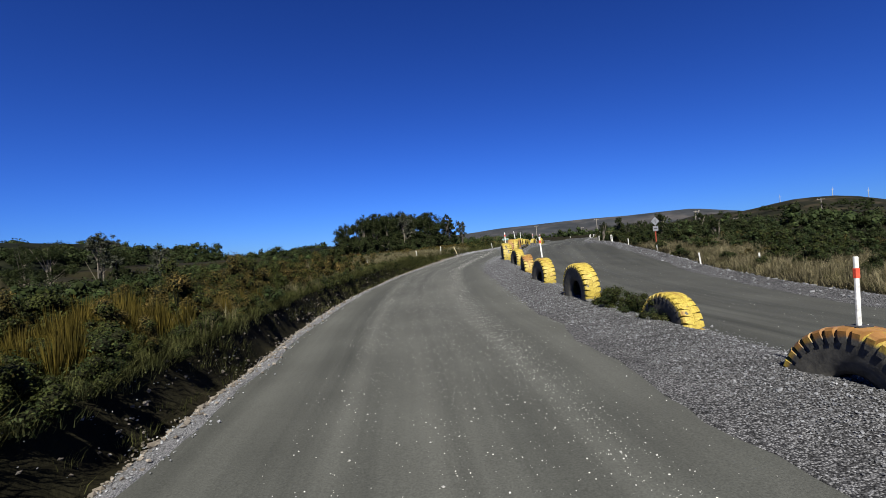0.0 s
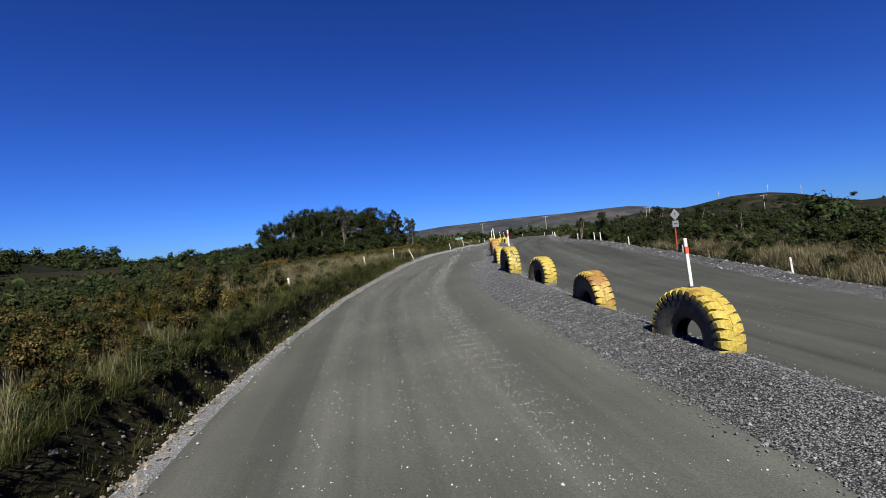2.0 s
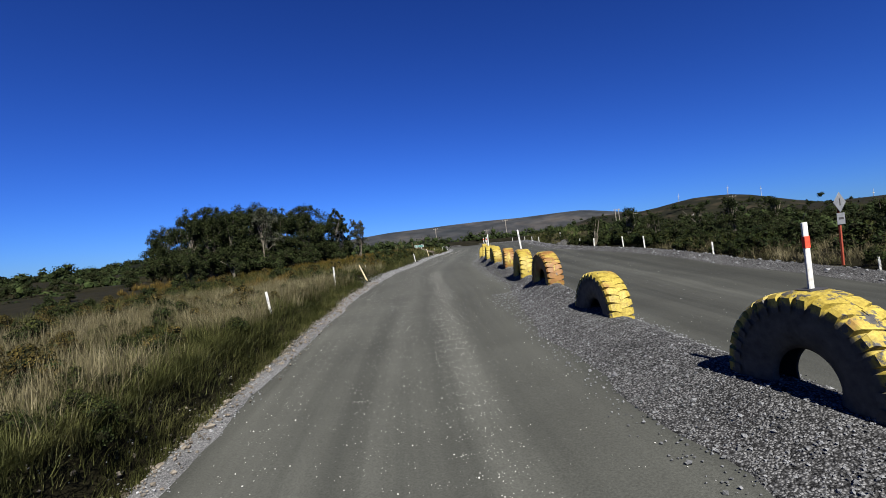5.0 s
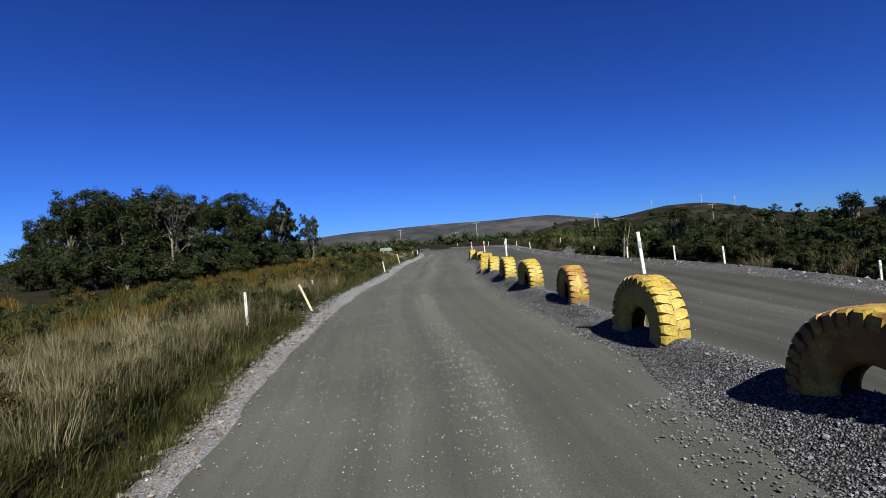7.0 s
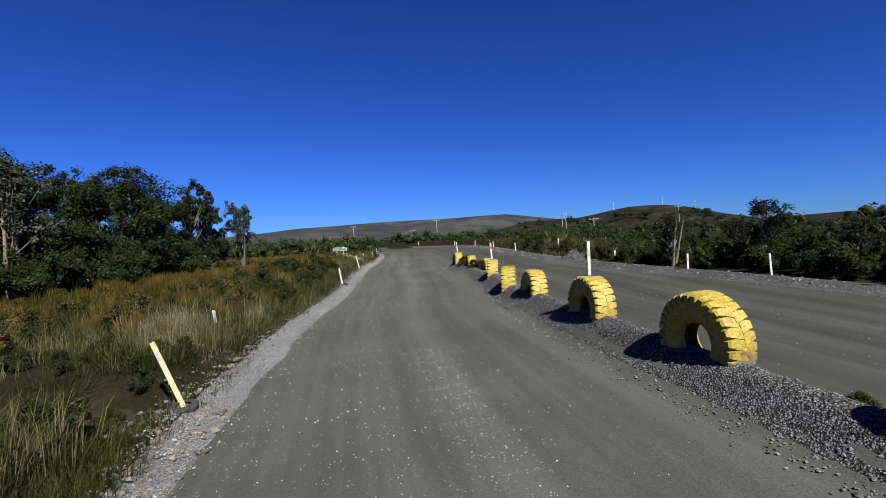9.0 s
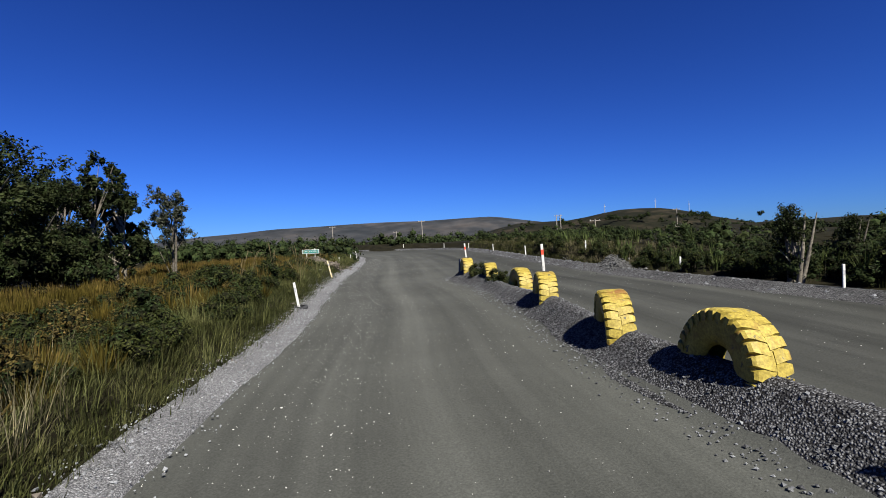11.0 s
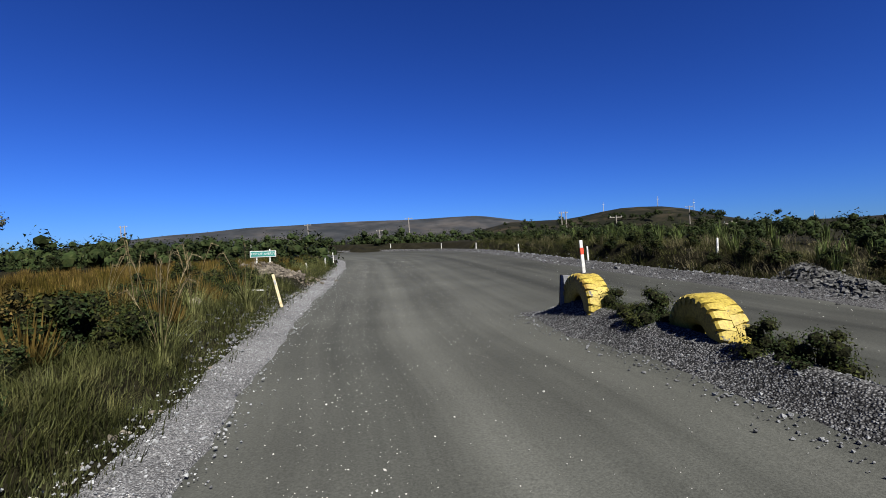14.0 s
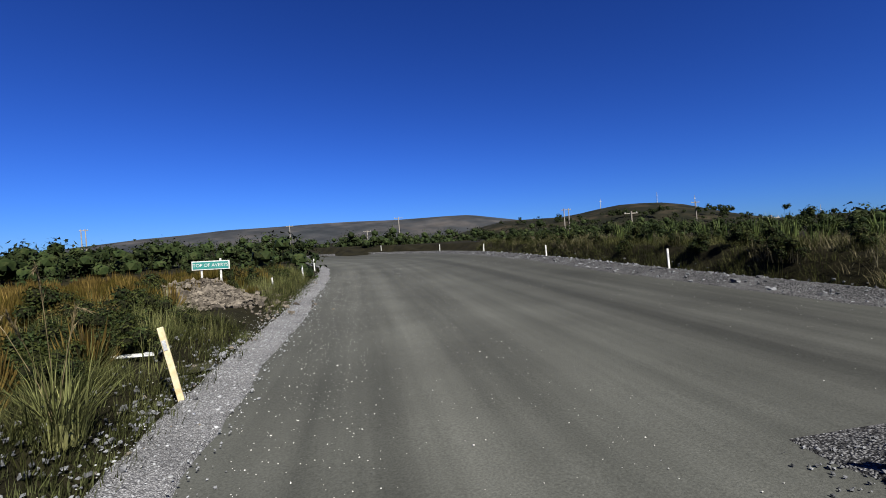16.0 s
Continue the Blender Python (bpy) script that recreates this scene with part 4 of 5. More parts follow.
# ground that stays open: round the near verge's posts, towards the road, and the broken bank by the sign
OPEN = [(x0 + k * dx, y0 + k * dy, r) for x0, y0, dx, dy, n, r in ((-5.6, 8.3, 0.3, -0.6, 3, 0.6), (-4.96, 32.5, 0.25, -0.6, 4, 0.75), (-2.1, 45.9, 0.25, -0.6, 3, 0.6), (0.19, 56.5, 0.25, -0.5, 2, 0.5), (2.7, 65.7, 0.3, -0.6, 4, 0.6), (13.43, 95.91, 0.12, -0.75, 5, 1.25), (13.9, 101.0, 0.1, -0.8, 4, 0.9)) for k in range(n)]


def is_open(x, y, part_of=1.0):
    return any((x - a) ** 2 + (y - b) ** 2 < (r * part_of) ** 2 for a, b, r in OPEN)


def shrub(kind, x, y, s=1.0, sz=1.0, rs=np.random.RandomState(3), sink=0.05):
    o = new({"dark": "dark_shrub", "green": "green_shrub", "bronze": "bronze_shrub", "thick": "verge_shrub", "dome": "low_bush", "tall": "tall_bush"}[kind], SHRUBS[kind][rs.randint(len(SHRUBS[kind]))])
    sink = 0.16 * s if kind == "dome" else sink
    o.matrix_world = pose(x, y, gz(x, y) - sink, 0, 0, rs.uniform(0, 360)) @ Matrix.Diagonal((s, s, s * sz, 1))
    return tagged(o, SHRUB_WORDS[kind], "shrub", f"{kind} shrubs")


def scattered(name, variants, spots, material, label, category):
    """Many plants nobody could count: one joined mesh. spots: x, y, size, turn."""
    vs, fs, o = [], [], 0
    if not len(spots):
        return None
    zz = ground_level([s[0] for s in spots], [s[1] for s in spots])
    for (x, y, s, a), z in zip(spots, zz):
        v, f = variants[int(abs(x * 7.3 + y * 3.1)) % len(variants)]
        c, q = math.cos(a), math.sin(a)
        w = np.stack([(v[:, 0] * c - v[:, 1] * q) * s + x, (v[:, 0] * q + v[:, 1] * c) * s + y, v[:, 2] * s + z - 0.03], 1)
        vs.append(w)
        fs.append(np.array([list(t) + [-1] * (4 - len(t)) for t in f]) + 0)
        fs[-1] = np.where(fs[-1] >= 0, fs[-1] + o, -1)
        o += len(v)
    fa = np.concatenate(fs)
    faces = [tuple(t[:3]) if t[3] < 0 else tuple(t) for t in fa.tolist()]
    ob = new(name, pydata(name, np.concatenate(vs), faces, material))
    return tagged(ob, label, category, kind="stuff")


rsb = np.random.RandomState(11)
V_GRASS = [blades(32, 0.2, 0.7, 2.8, 1.2, 0.014, rsb, 0.15, 0.8) for _ in range(6)]
V_STALK = [blades(30, 0.4, 1.0, 2.4, 0.75, 0.011, rsb, 0.16, 0.7) for _ in range(6)]
V_SHORT = [blades(24, 0.06, 0.2, 2.6, 0.8, 0.014, rsb, 0.15, 0.5, 1) for _ in range(5)]


def beside(y, e, right=False):
    """A place e metres beyond the road's edge, abreast of y on the median."""
    k = int(np.searchsorted(STA, S_AT(y)))
    d = WR[k] + e if right else -WL[k] - e
    p = ML[k] + NOR[k] * d
    return float(p[0]), float(p[1])


POOLS = ((0.9, 60.5, 1.25), (12.6, 89.0, 0.5), (11.75, 88.6, 0.4))  # open water and bare ground: x, y, radius


def spots(n, y0, y1, e0, e1, s0, s1, seed, right=False, thin=None, clear=0.3):
    rs = np.random.RandomState(seed)
    out = []
    for _ in range(n):
        y, e = rs.uniform(y0, y1) + rs.normal(0, 1.6), e0 + (e1 - e0) * (rs.uniform() ** 1.2 if e1 - e0 < 3 else rs.beta(1.0, 1.9) * 1.25)
        x, yy = beside(y, e, right)
        if is_open(x, yy, clear if yy < 85 else 1.0) or any((x - a) ** 2 + (yy - b) ** 2 < r * r for a, b, r in POOLS):
            continue
        if thin and float(waves(np.array([x * 4.0]), np.array([yy * 4.0]), thin)[0]) < -0.05:
            continue
        out.append((x, yy, rs.uniform(s0, s1), rs.uniform(0, 6.283)))
    return out


# near verge, from the start of the walk onwards
V_TUFT = [rush_clump(120, 0.95, 0.42, 0.014, rsb) for _ in range(6)]
scattered("olive_rushes", V_TUFT, spots(40, 0, 30, 4, 10, 0.9, 1.2, 121, clear=0.8) + spots(950, 58, 106, 2.0, 14, 0.5, 0.9, 102, thin=22, clear=0.8), M_RUSH, "upright olive-yellow rushes on the bank", "rushes")
scattered("russet_rushes", V_TUFT, spots(620, 62, 104, 2.2, 20, 0.55, 0.95, 103, thin=23, clear=0.8) + spots(60, 52, 64, 5, 14, 0.6, 0.9, 104, thin=24, clear=0.8), M_RUSH_RED, "russet brown rushes on the boggy flat", "rushes")
scattered("straw_grass", V_STALK, spots(3000, 34, 63, 1.4, 9, 0.6, 1.05, 105, thin=25, clear=0.8) + spots(420, 10, 36, 1.1, 4.5, 0.5, 0.9, 106, thin=26, clear=0.8), M_STRAW, "dry straw-coloured grass tufts", "grass")
scattered("far_straw_grass", V_GRASS, spots(1700, 5, 60, 1.7, 11, 0.9, 1.5, 107, True) + spots(450, 75, 118, 1.6, 7, 0.7, 1.3, 108, True, 28), M_STRAW, "dry straw-coloured grass beside the far lane", "grass")
scattered("green_grass", V_GRASS, spots(1100, 8, 25, 1.0, 2.6, 0.45, 0.85, 109) + spots(420, -2, 9, 1.0, 3.4, 0.5, 0.95, 169) + spots(1500, 24, 46, 0.95, 2.6, 0.45, 0.95, 119) + spots(300, 6, 24, 0.75, 1.3, 0.35, 0.6, 149, thin=30) + spots(1200, 24, 56, 0.62, 1.25, 0.35, 0.75, 150) + spots(2200, 34, 66, 1.05, 6, 0.55, 1.15, 119, thin=33) + spots(700, 48, 66, 5, 14, 0.8, 1.4, 129) + spots(1700, 60, 106, 1.3, 4.5, 0.45, 0.85, 110) + spots(500, 10, 118, 1.8, 7, 0.5, 1.0, 111, True) + spots(900, 82, 120, 1.4, 4, 0.6, 1.0, 131, True), M_GRASS, "green grass tufts along the verge", "grass")
scattered("tussock_grass", V_STALK, spots(620, 66, 104, 1.35, 5, 0.5, 0.95, 161, thin=34) + spots(260, 36, 66, 1.2, 6, 0.5, 0.9, 162, thin=35), M_TUSSOCK, "pale green tussock grass along the verge", "grass")
scattered("short_turf", V_SHORT, spots(500, -6, 24, 0.95, 1.7, 0.8, 1.3, 112, thin=31) + spots(1100, 24, 56, 0.95, 1.9, 0.8, 1.4, 114) + spots(2800, 58, 104, 1.0, 2.4, 0.7, 1.25, 113), M_TURF, "short mossy green turf at the gravel's edge", "grass")


V_COLUMN = [rush_clump(260, 1.0, 0.24, 0.007, rsb) for _ in range(6)]
scattered("wiry_rush_clumps", V_COLUMN, spots(70, 1.5, 12.5, 1.5, 2.9, 0.55, 1.15, 151) + spots(110, 1.5, 13.5, 2.9, 8, 0.8, 1.25, 152) + spots(24, 13, 30, 2.2, 6, 0.6, 0.95, 153), M_RUSH, "tall upright olive-yellow wiry rush clumps on the bank", "rushes")

rsp = np.random.RandomState(31)


def shrubs(kind, n, y0, y1, e0, e1, s0, s1, right=False, sz=1.0):
    for _ in range(n):
        x, y = beside(rsp.uniform(y0, y1), rsp.uniform(e0, e1), right)
        if is_open(x, y):
            continue
        shrub(kind, x, y, rsp.uniform(s0, s1), sz * rsp.uniform(0.85, 1.15), rsp)


# a thicket crowds the near verge at first: separate bushes with deep gaps between them
for k in range(34):
    y = -2.5 + 1.15 * k
    for e, lo, hi, gap in ((1.45, 0.5, 0.85, 0.2), (2.6, 0.75, 1.15, 0.2), (4.2, 0.65, 1.0, 0.15), (6.0, 0.6, 0.9, 0.2)):
        e += rsp.uniform(-0.3, 0.3)
        y2 = y + rsp.uniform(-0.45, 0.45)
        u = rsp.uniform()
        if u < gap or (y2 < 11.5 and e < 4.0 and u < 0.4) or (e < 2.0 and y2 > 32):
            continue
        if y2 > 29 and u < 0.25 + 0.1 * (y2 - 29):
            continue
        x, yy = beside(y2, e)
        if is_open(x, yy):
            continue
        shrub("thick", x, yy, rsp.uniform(lo, hi), rsp.uniform(0.85, 1.2), rsp, 0.12)
for k in range(78):  # low dark growth along the lip of the bank
    shrub("dome", *beside(-2.0 + 0.5 * k + rsp.uniform(-0.3, 0.3), rsp.uniform(0.95, 1.6)), rsp.uniform(0.35, 0.75), rsp.uniform(0.7, 1.2), rsp)
shrubs("dome", 26, -2, 10, 1.3, 3.6, 0.6, 1.1)
shrubs("dark", 14, -2, 12, 1.5, 4, 0.45, 0.75)
shrubs("bronze", 46, 12, 50, 6, 18, 0.5, 0.85)
shrubs("dark", 30, 12, 56, 8, 22, 0.5, 0.85)
shrubs("green", 44, 36, 63, 1.4, 6, 0.3, 0.55)
shrubs("dome", 34, 38, 60, 1.2, 4, 0.35, 0.7)
shrubs("dark", 22, 38, 63, 1.6, 6, 0.25, 0.45)
shrubs("dark", 26, 1, 40, 6, 14, 0.45, 0.75)
shrubs("bronze", 44, 4, 46, 6, 14, 0.5, 0.8)
shrubs("bronze", 26, 34, 48, 1.8, 6, 0.5, 0.85)
shrubs("dark", 9, 38, 56, 2.6, 7, 0.4, 0.6)
shrubs("dark", 16, 36, 62, 6, 14, 0.5, 0.9)
shrubs("bronze", 34, 48, 66, 4.5, 14, 0.45, 0.8)
shrubs("green", 16, 48, 66, 4.5, 12, 0.45, 0.7)
shrubs("bronze", 26, 42, 78, 5, 14, 0.4, 0.75)
shrubs("green", 60, 62, 100, 1.8, 4.5, 0.4, 0.75)
shrubs("dome", 30, 66, 90, 1.9, 4.5, 0.6, 1.0)
shrubs("bronze", 30, 62, 100, 2.6, 6, 0.4, 0.75)
shrubs("bronze", 44, 62, 84, 2.3, 7, 0.5, 0.9)
shrubs("dark", 26, 66, 104, 2.6, 6, 0.5, 0.85)
for y, e, s in ((72.6, 2.4, 0.8), (73.6, 3.3, 0.9), (74.4, 3.0, 0.75)):
    shrub("dark", *beside(y, e), s, 1.0, rsp)
# far lane
shrubs("dark", 30, 4, 62, 5, 16, 0.7, 1.2, True)
shrubs("dark", 40, 8, 52, 3, 9, 0.4, 0.7, True)
shrubs("bronze", 30, 10, 60, 4, 14, 0.5, 0.9, True)
shrubs("tall", 34, 16, 52, 10, 34, 0.4, 0.75, True)
shrubs("tall", 80, 52, 76, 2.6, 16, 0.4, 0.68, True)
shrubs("tall", 50, 74, 112, 12, 40, 0.25, 0.42, True)
shrubs("dark", 50, 58, 118, 1.9, 3.4, 0.4, 0.7, True)
shrubs("dark", 46, 53, 75, 1.7, 5, 0.6, 1.05, True)
shrubs("dark", 34, 62, 84, 2.6, 7, 0.5, 0.85, True)
shrubs("tall", 40, 62, 78, 3.2, 15, 0.42, 0.68, True)
for x, y, k in ((22.0, 28.3, 1.15), (23.6, 27.2, 1.3), (24.2, 30.0, 1.1), (21.6, 25.2, 1.0), (25.5, 33.5, 1.2), (19.6, 36.5, 0.9), (22.6, 38.2, 1.1), (21.2, 43.2, 0.85), (24.0, 46.0, 1.3), (23.2, 50.5, 1.2)):
    shrub("dark", x, y, k, 1.0, rsp)
# scrub behind on the near side
shrubs("tall", 30, 5, 60, 16, 50, 0.3, 0.5)
shrubs("tall", 30, 60, 118, 18, 50, 0.5, 0.9)

# bushes between the tyres
for y, off, kind, s in ((10.3, 0.15, "dome", 0.75), (11.1, 0.3, "dome", 0.9), (11.9, 0.15, "dome", 0.95), (12.7, 0.2, "dome", 0.85), (57.6, 0.5, "bronze", 0.36), (74.9, 0.2, "dome", 0.75), (75.5, 0.0, "dome", 0.7), (78.0, 0.1, "dome", 0.85), (78.7, 0.25, "dome", 0.8), (54.0, 0.5, "green", 0.3), (61.2, 0.5, "bronze", 0.35)):
    px, py, head = on_median(y, off)
    shrub(kind, px, py, s, 1.0, rsp)

# far bush belts: counted by nobody
def belt(name, n, line, spread, h0, h1, seed, label, leaf=0.06, grounded=False):
    rs = np.random.RandomState(seed)
    p = dense3(np.array(line, float), 1.0)
    vs, fs, ms, o = [], [], [], 0
    for _ in range(n):
        q = p[rs.randint(len(p))]
        x, y = q[0] + rs.normal(0, spread), q[1] + rs.normal(0, spread)
        h = rs.uniform(h0, h1)
        foot = gz(x, y) if grounded else q[2] - 0.2
        c, r = puffs(rs, h * 1.25, h, 8, 0.0)
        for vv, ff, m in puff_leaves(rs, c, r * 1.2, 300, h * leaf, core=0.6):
            vs.append(vv + np.array((x, y, foot)))
            fs.append(np.array(ff, int).reshape(-1, 3) + o)
            o += len(vv)
            ms += [min(m, 1)] * len(ff)
    me = pydata(name, np.concatenate(vs), np.concatenate(fs).tolist(), [M_LEAF_TREE, M_LEAF_DARK])
    me.polygons.foreach_set("material_index", np.array(ms, np.int32))
    return tagged(new(name, me), label, "bush", kind="stuff")


def dense3(line, step):
    d = np.r_[0, np.cumsum(np.hypot(*np.diff(line[:, :2], axis=0).T))]
    q = np.arange(0, d[-1] + step, step)
    return np.stack([np.interp(q, d, line[:, i]) for i in range(3)], 1)


belt("far_bush_belt", 220, [(-60, 165, 2.5), (-20, 168, 2.6), (20, 166, 3.0), (44, 158, 3.2), (56, 140, 3.4), (62, 120, 3.2)], 6, 2.2, 4.0, 71, "dark belt of bush beyond the bend")
belt("left_bush_belt", 290, [(-40, 60, -2.0), (-36, 90, -1.0), (-28, 115, 0.0), (-10, 124, 1.0), (2, 128, 1.8), (14, 132, 2.0)], 6, 2.2, 4.5, 72, "dark bush on the low ground beside the road", 0.075)
belt("right_bush_belt", 190, [(44, 10, 0.0), (48, 40, 1.0), (50, 70, 2.2), (54, 95, 2.6), (60, 112, 3.0)], 7, 1.6, 3.2, 73, "dark scrub on the flat beyond the far lane", 0.08)


# ---- trees ----
def tree_meshes(seed, h, w, n, leaf, mats, bare=0.3):
    """Trunk with limbs, and a crown of small leaves in clumps."""
    rs = np.random.RandomState(seed)
    tp, cp = [], []
    k = 20
    stems = rs.randint(1, 4)
    for s in range(stems):
        foot = (rs.normal(0, 0.18), rs.normal(0, 0.18), -0.2)
        mid = (foot[0] + rs.normal(0, 0.3), foot[1] + rs.normal(0, 0.3), h * 0.45)
        tp.append((*stick(foot, mid, 0.13, 0.08, 7), 0))
        tp.append((*stick(mid, (mid[0] + rs.normal(0, 0.5), mid[1] + rs.normal(0, 0.5), h * 0.85), 0.08, 0.02, 6), 0))
        tp.append((*stick((foot[0], foot[1], 0.1), (foot[0] + rs.normal(0, 0.8), foot[1] + rs.normal(0, 0.8), h * bare * 1.5), 0.05, 0.015, 5), 0))
    c = np.stack([rs.normal(0, w * 0.22, k), rs.normal(0, w * 0.22, k), h * rs.uniform(bare + 0.08, 0.9, k)], 1)
    c[:, :2] *= (1.15 - 0.75 * (c[:, 2:] / h - bare))
    for q in c:
        tp.append((*stick((rs.normal(0, 0.1), rs.normal(0, 0.1), q[2] * 0.55), q, 0.05, 0.012, 5), 0))
    sub = []
    for q in c:
        for _ in range(7):
            sub.append(np.r_[q + rs.normal(0, 1, 3) * (w * 0.085, w * 0.085, h * 0.04), rs.uniform(0.045, 0.095) * w])
    sub = np.array(sub)
    i = rs.randint(0, len(sub), n)
    d = rs.normal(size=(n, 3))
    d /= np.linalg.norm(d, axis=1, keepdims=True)
    p = sub[i, :3] + d * (sub[i, 3] * rs.uniform(0.3, 1.15, n))[:, None]
    cp.append((*leaves(p[: n * 3 // 4], leaf, rs, d[: n * 3 // 4]), 0))
    cp.append((*leaves(p[n * 3 // 4 :], leaf, rs, d[n * 3 // 4 :]), 1))
    return multi("trunk", tp, [M_BARK], True), multi("crown", cp, mats)


TREES = {
    "forest": [tree_meshes(60 + i, 8.0, 6.0, 14000, 0.16, [M_LEAF_TREE, M_LEAF_DARK], 0.16) for i in range(4)],
    "slim": [tree_meshes(75 + i, 8.0, 3.0, 9000, 0.17, [M_LEAF_TREE, M_LEAF_DARK], 0.08) for i in range(2)],
    "sparse": [tree_meshes(70 + i, 8.0, 3.8, 8500, 0.17, [M_LEAF_GREY, M_LEAF_TREE], 0.35) for i in range(2)],
    "bushy": [tree_meshes(80 + i, 4.2, 3.2, 6000, 0.12, [M_LEAF_TREE, M_LEAF_DARK], 0.0) for i in range(3)],
}


def tree(kind, x, y, h, rs, label, group):
    trunk, crown = TREES[kind][rs.randint(len(TREES[kind]))]
    s = h / (4.2 if kind == "bushy" else 8.0)
    t = new("tree")
    t.matrix_world = pose(x, y, gz(x, y) - 0.1, 0, 0, rs.uniform(0, 360)) @ Matrix.Diagonal((s * rs.uniform(0.85, 1.15), s * rs.uniform(0.85, 1.15), s, 1))
    tagged(t, label, "tree", group)
    for nm, me in (("trunk", trunk), ("crown", crown)):
        o = new(nm, me)
        o.parent = t
    return t


rst = np.random.RandomState(41)
for x, y, h in ((-0.9, 86.5, 7.0), (-2.5, 84.5, 8.0), (-4.8, 83, 7.6), (-7, 80.5, 8.6), (-9, 79, 8.2), (-11.5, 81, 8.8), (-14, 84, 8.6), (-16, 88, 8.4), (-18.5, 92, 8.0), (-21, 97, 7.0), (-12, 88, 9.2), (-8.5, 86, 9.0),
                (-4.5, 88, 8.4), (-1.4, 92, 7.6), (-6, 93, 9.2), (-11, 95, 9.4), (-16, 97, 9.0), (-3, 99, 8.6), (-9, 102, 9.0), (-14, 104, 8.8)):
    tree("forest", x, y, h * rst.uniform(0.78, 0.93), rst, "dark dense native bush tree with pale bare stems", "bush trees on the near side")
for x, y, h in ((2.0, 88.8, 6.7), (0.9, 87.6, 6.9), (1.6, 90.2, 6.2)):
    tree("slim", x, y, h, rst, "slim dark upright bush tree", "bush trees on the near side")
tree("sparse", 4.1, 90.6, 5.5, rst, "thin pale-stemmed tree with sparse greyish foliage", "bush trees on the near side")
tree("sparse", -6.0, 79.3, 7.0, rst, "thin pale-stemmed tree with sparse greyish foliage", "bush trees on the near side")
for x, y, h in ((25.1, 64.7, 3.3), (24.5, 69.1, 3.1), (26.2, 66.6, 2.4), (28.5, 66.0, 2.6), (25.2, 61.0, 2.3), (30, 62, 2.9), (27.1, 56.1, 3.3), (31, 70, 2.4), (27, 51, 2.3), (33, 58, 2.9), (29, 48, 2.6)):
    tree("bushy", x, y, h, rst, "short dark bushy tree at the far lane's edge", "bushy trees beyond the far lane")

tree("sparse", -27.6, 37.0, 5.2, rst, "thin pale-stemmed tree with sparse greyish foliage", "bush trees on the near side")
for x, y, h in ((-31, 36, 4.8), (-33.5, 33, 5.0), (-29, 41, 4.2), (-37, 31, 4.8), (-24.5, 40, 3.6), (-35, 38, 5.0), (-40, 34, 5.2)):
    tree("sparse" if int(x) % 3 == 0 else "forest", x, y, h, rst, "dark bush tree with pale stems on the low ground", "bush trees on the near side")

# ---- flax and plumed grass ----
V_FLAX = [blades(34, 0.9, 1.7, 2.0, 0.5, 0.075, rsb, 0.14, 0.6, 3) for _ in range(3)]
V_TOE = [blades(200, 0.6, 1.25, 2.0, 0.9, 0.016, rsb, 0.14, 0.9, 3) for _ in range(2)]


def flax(x, y, s):
    v, f = V_FLAX[int(x * 10) % 3]
    o = new("flax_bush", FLAX_ME[int(x * 10) % 3])
    o.matrix_world = pose(x, y, gz(x, y) - 0.03, 0, 0, (x * 77) % 360) @ Matrix.Diagonal((s, s, s, 1))
    return tagged(o, "clump of long sword-shaped flax leaves", "flax", "flax clumps")


FLAX_ME = [pydata("flax_bush", v, f, M_FLAX) for v, f in V_FLAX]
for _ in range(95):
    x, y = beside(rsp.uniform(64, 106), rsp.uniform(2.2, 10), True)
    flax(x, y, rsp.uniform(0.5, 0.85))


def toetoe(x, y, s, plumes, seed):
    """Tussock with tall drooping plumes."""
    rs = np.random.RandomState(seed)
    t = new("plumed_tussock")
    t.matrix_world = pose(x, y, gz(x, y) - 0.03, 0, 0, 0) @ Matrix.Diagonal((s, s, s, 1))
    tagged(t, "tussock of arching green leaves with tall cream plumes", "tussock", "plumed tussocks")
    v, f = V_TOE[seed % 2]
    o = new("leaves", pydata("leaves", v, f, M_TUSSOCK))
    o.parent = t
    for _ in range(plumes):
        a, q, h = rs.uniform(0, 6.28), rs.uniform(0.15, 0.75), rs.uniform(1.4, 2.3)
        pts = [np.array((q * math.cos(a) * u**1.6, q * math.sin(a) * u**1.6, h * u)) for u in (0.05, 0.4, 0.75, 1.0)]
        tip = pts[-1] + np.array((math.cos(a) * 0.16, math.sin(a) * 0.16, -0.02))
        pieces = [(*stick(pts[i], pts[i + 1], 0.0045, 0.0035, 4), 0) for i in range(3)]
        path = [pts[2] + (pts[3] - pts[2]) * u for u in np.linspace(0.2, 1, 9)] + [pts[3] + (tip - pts[3]) * u - np.array((0, 0, 0.05 * u * u)) for u in (0.35, 0.7, 1.0)]
        fv = []
        for i in range(len(path) - 1):
            along = (path[i + 1] - path[i]) / np.linalg.norm(path[i + 1] - path[i])
            for _ in range(6):
                out = along + rs.normal(0, 0.22, 3)
                side = np.cross(out, rs.normal(size=3))
                side *= 0.006 / (np.linalg.norm(side) + 1e-9)
                fv += [path[i] - side, path[i] + side, path[i] + out * rs.uniform(0.06, 0.13)]
        pieces.append((np.array(fv), [(3 * i, 3 * i + 1, 3 * i + 2) for i in range(len(fv) // 3)], 0))
        o = new("plume", multi("plume", pieces, [M_PLUME]))
        o.parent = t
    return t


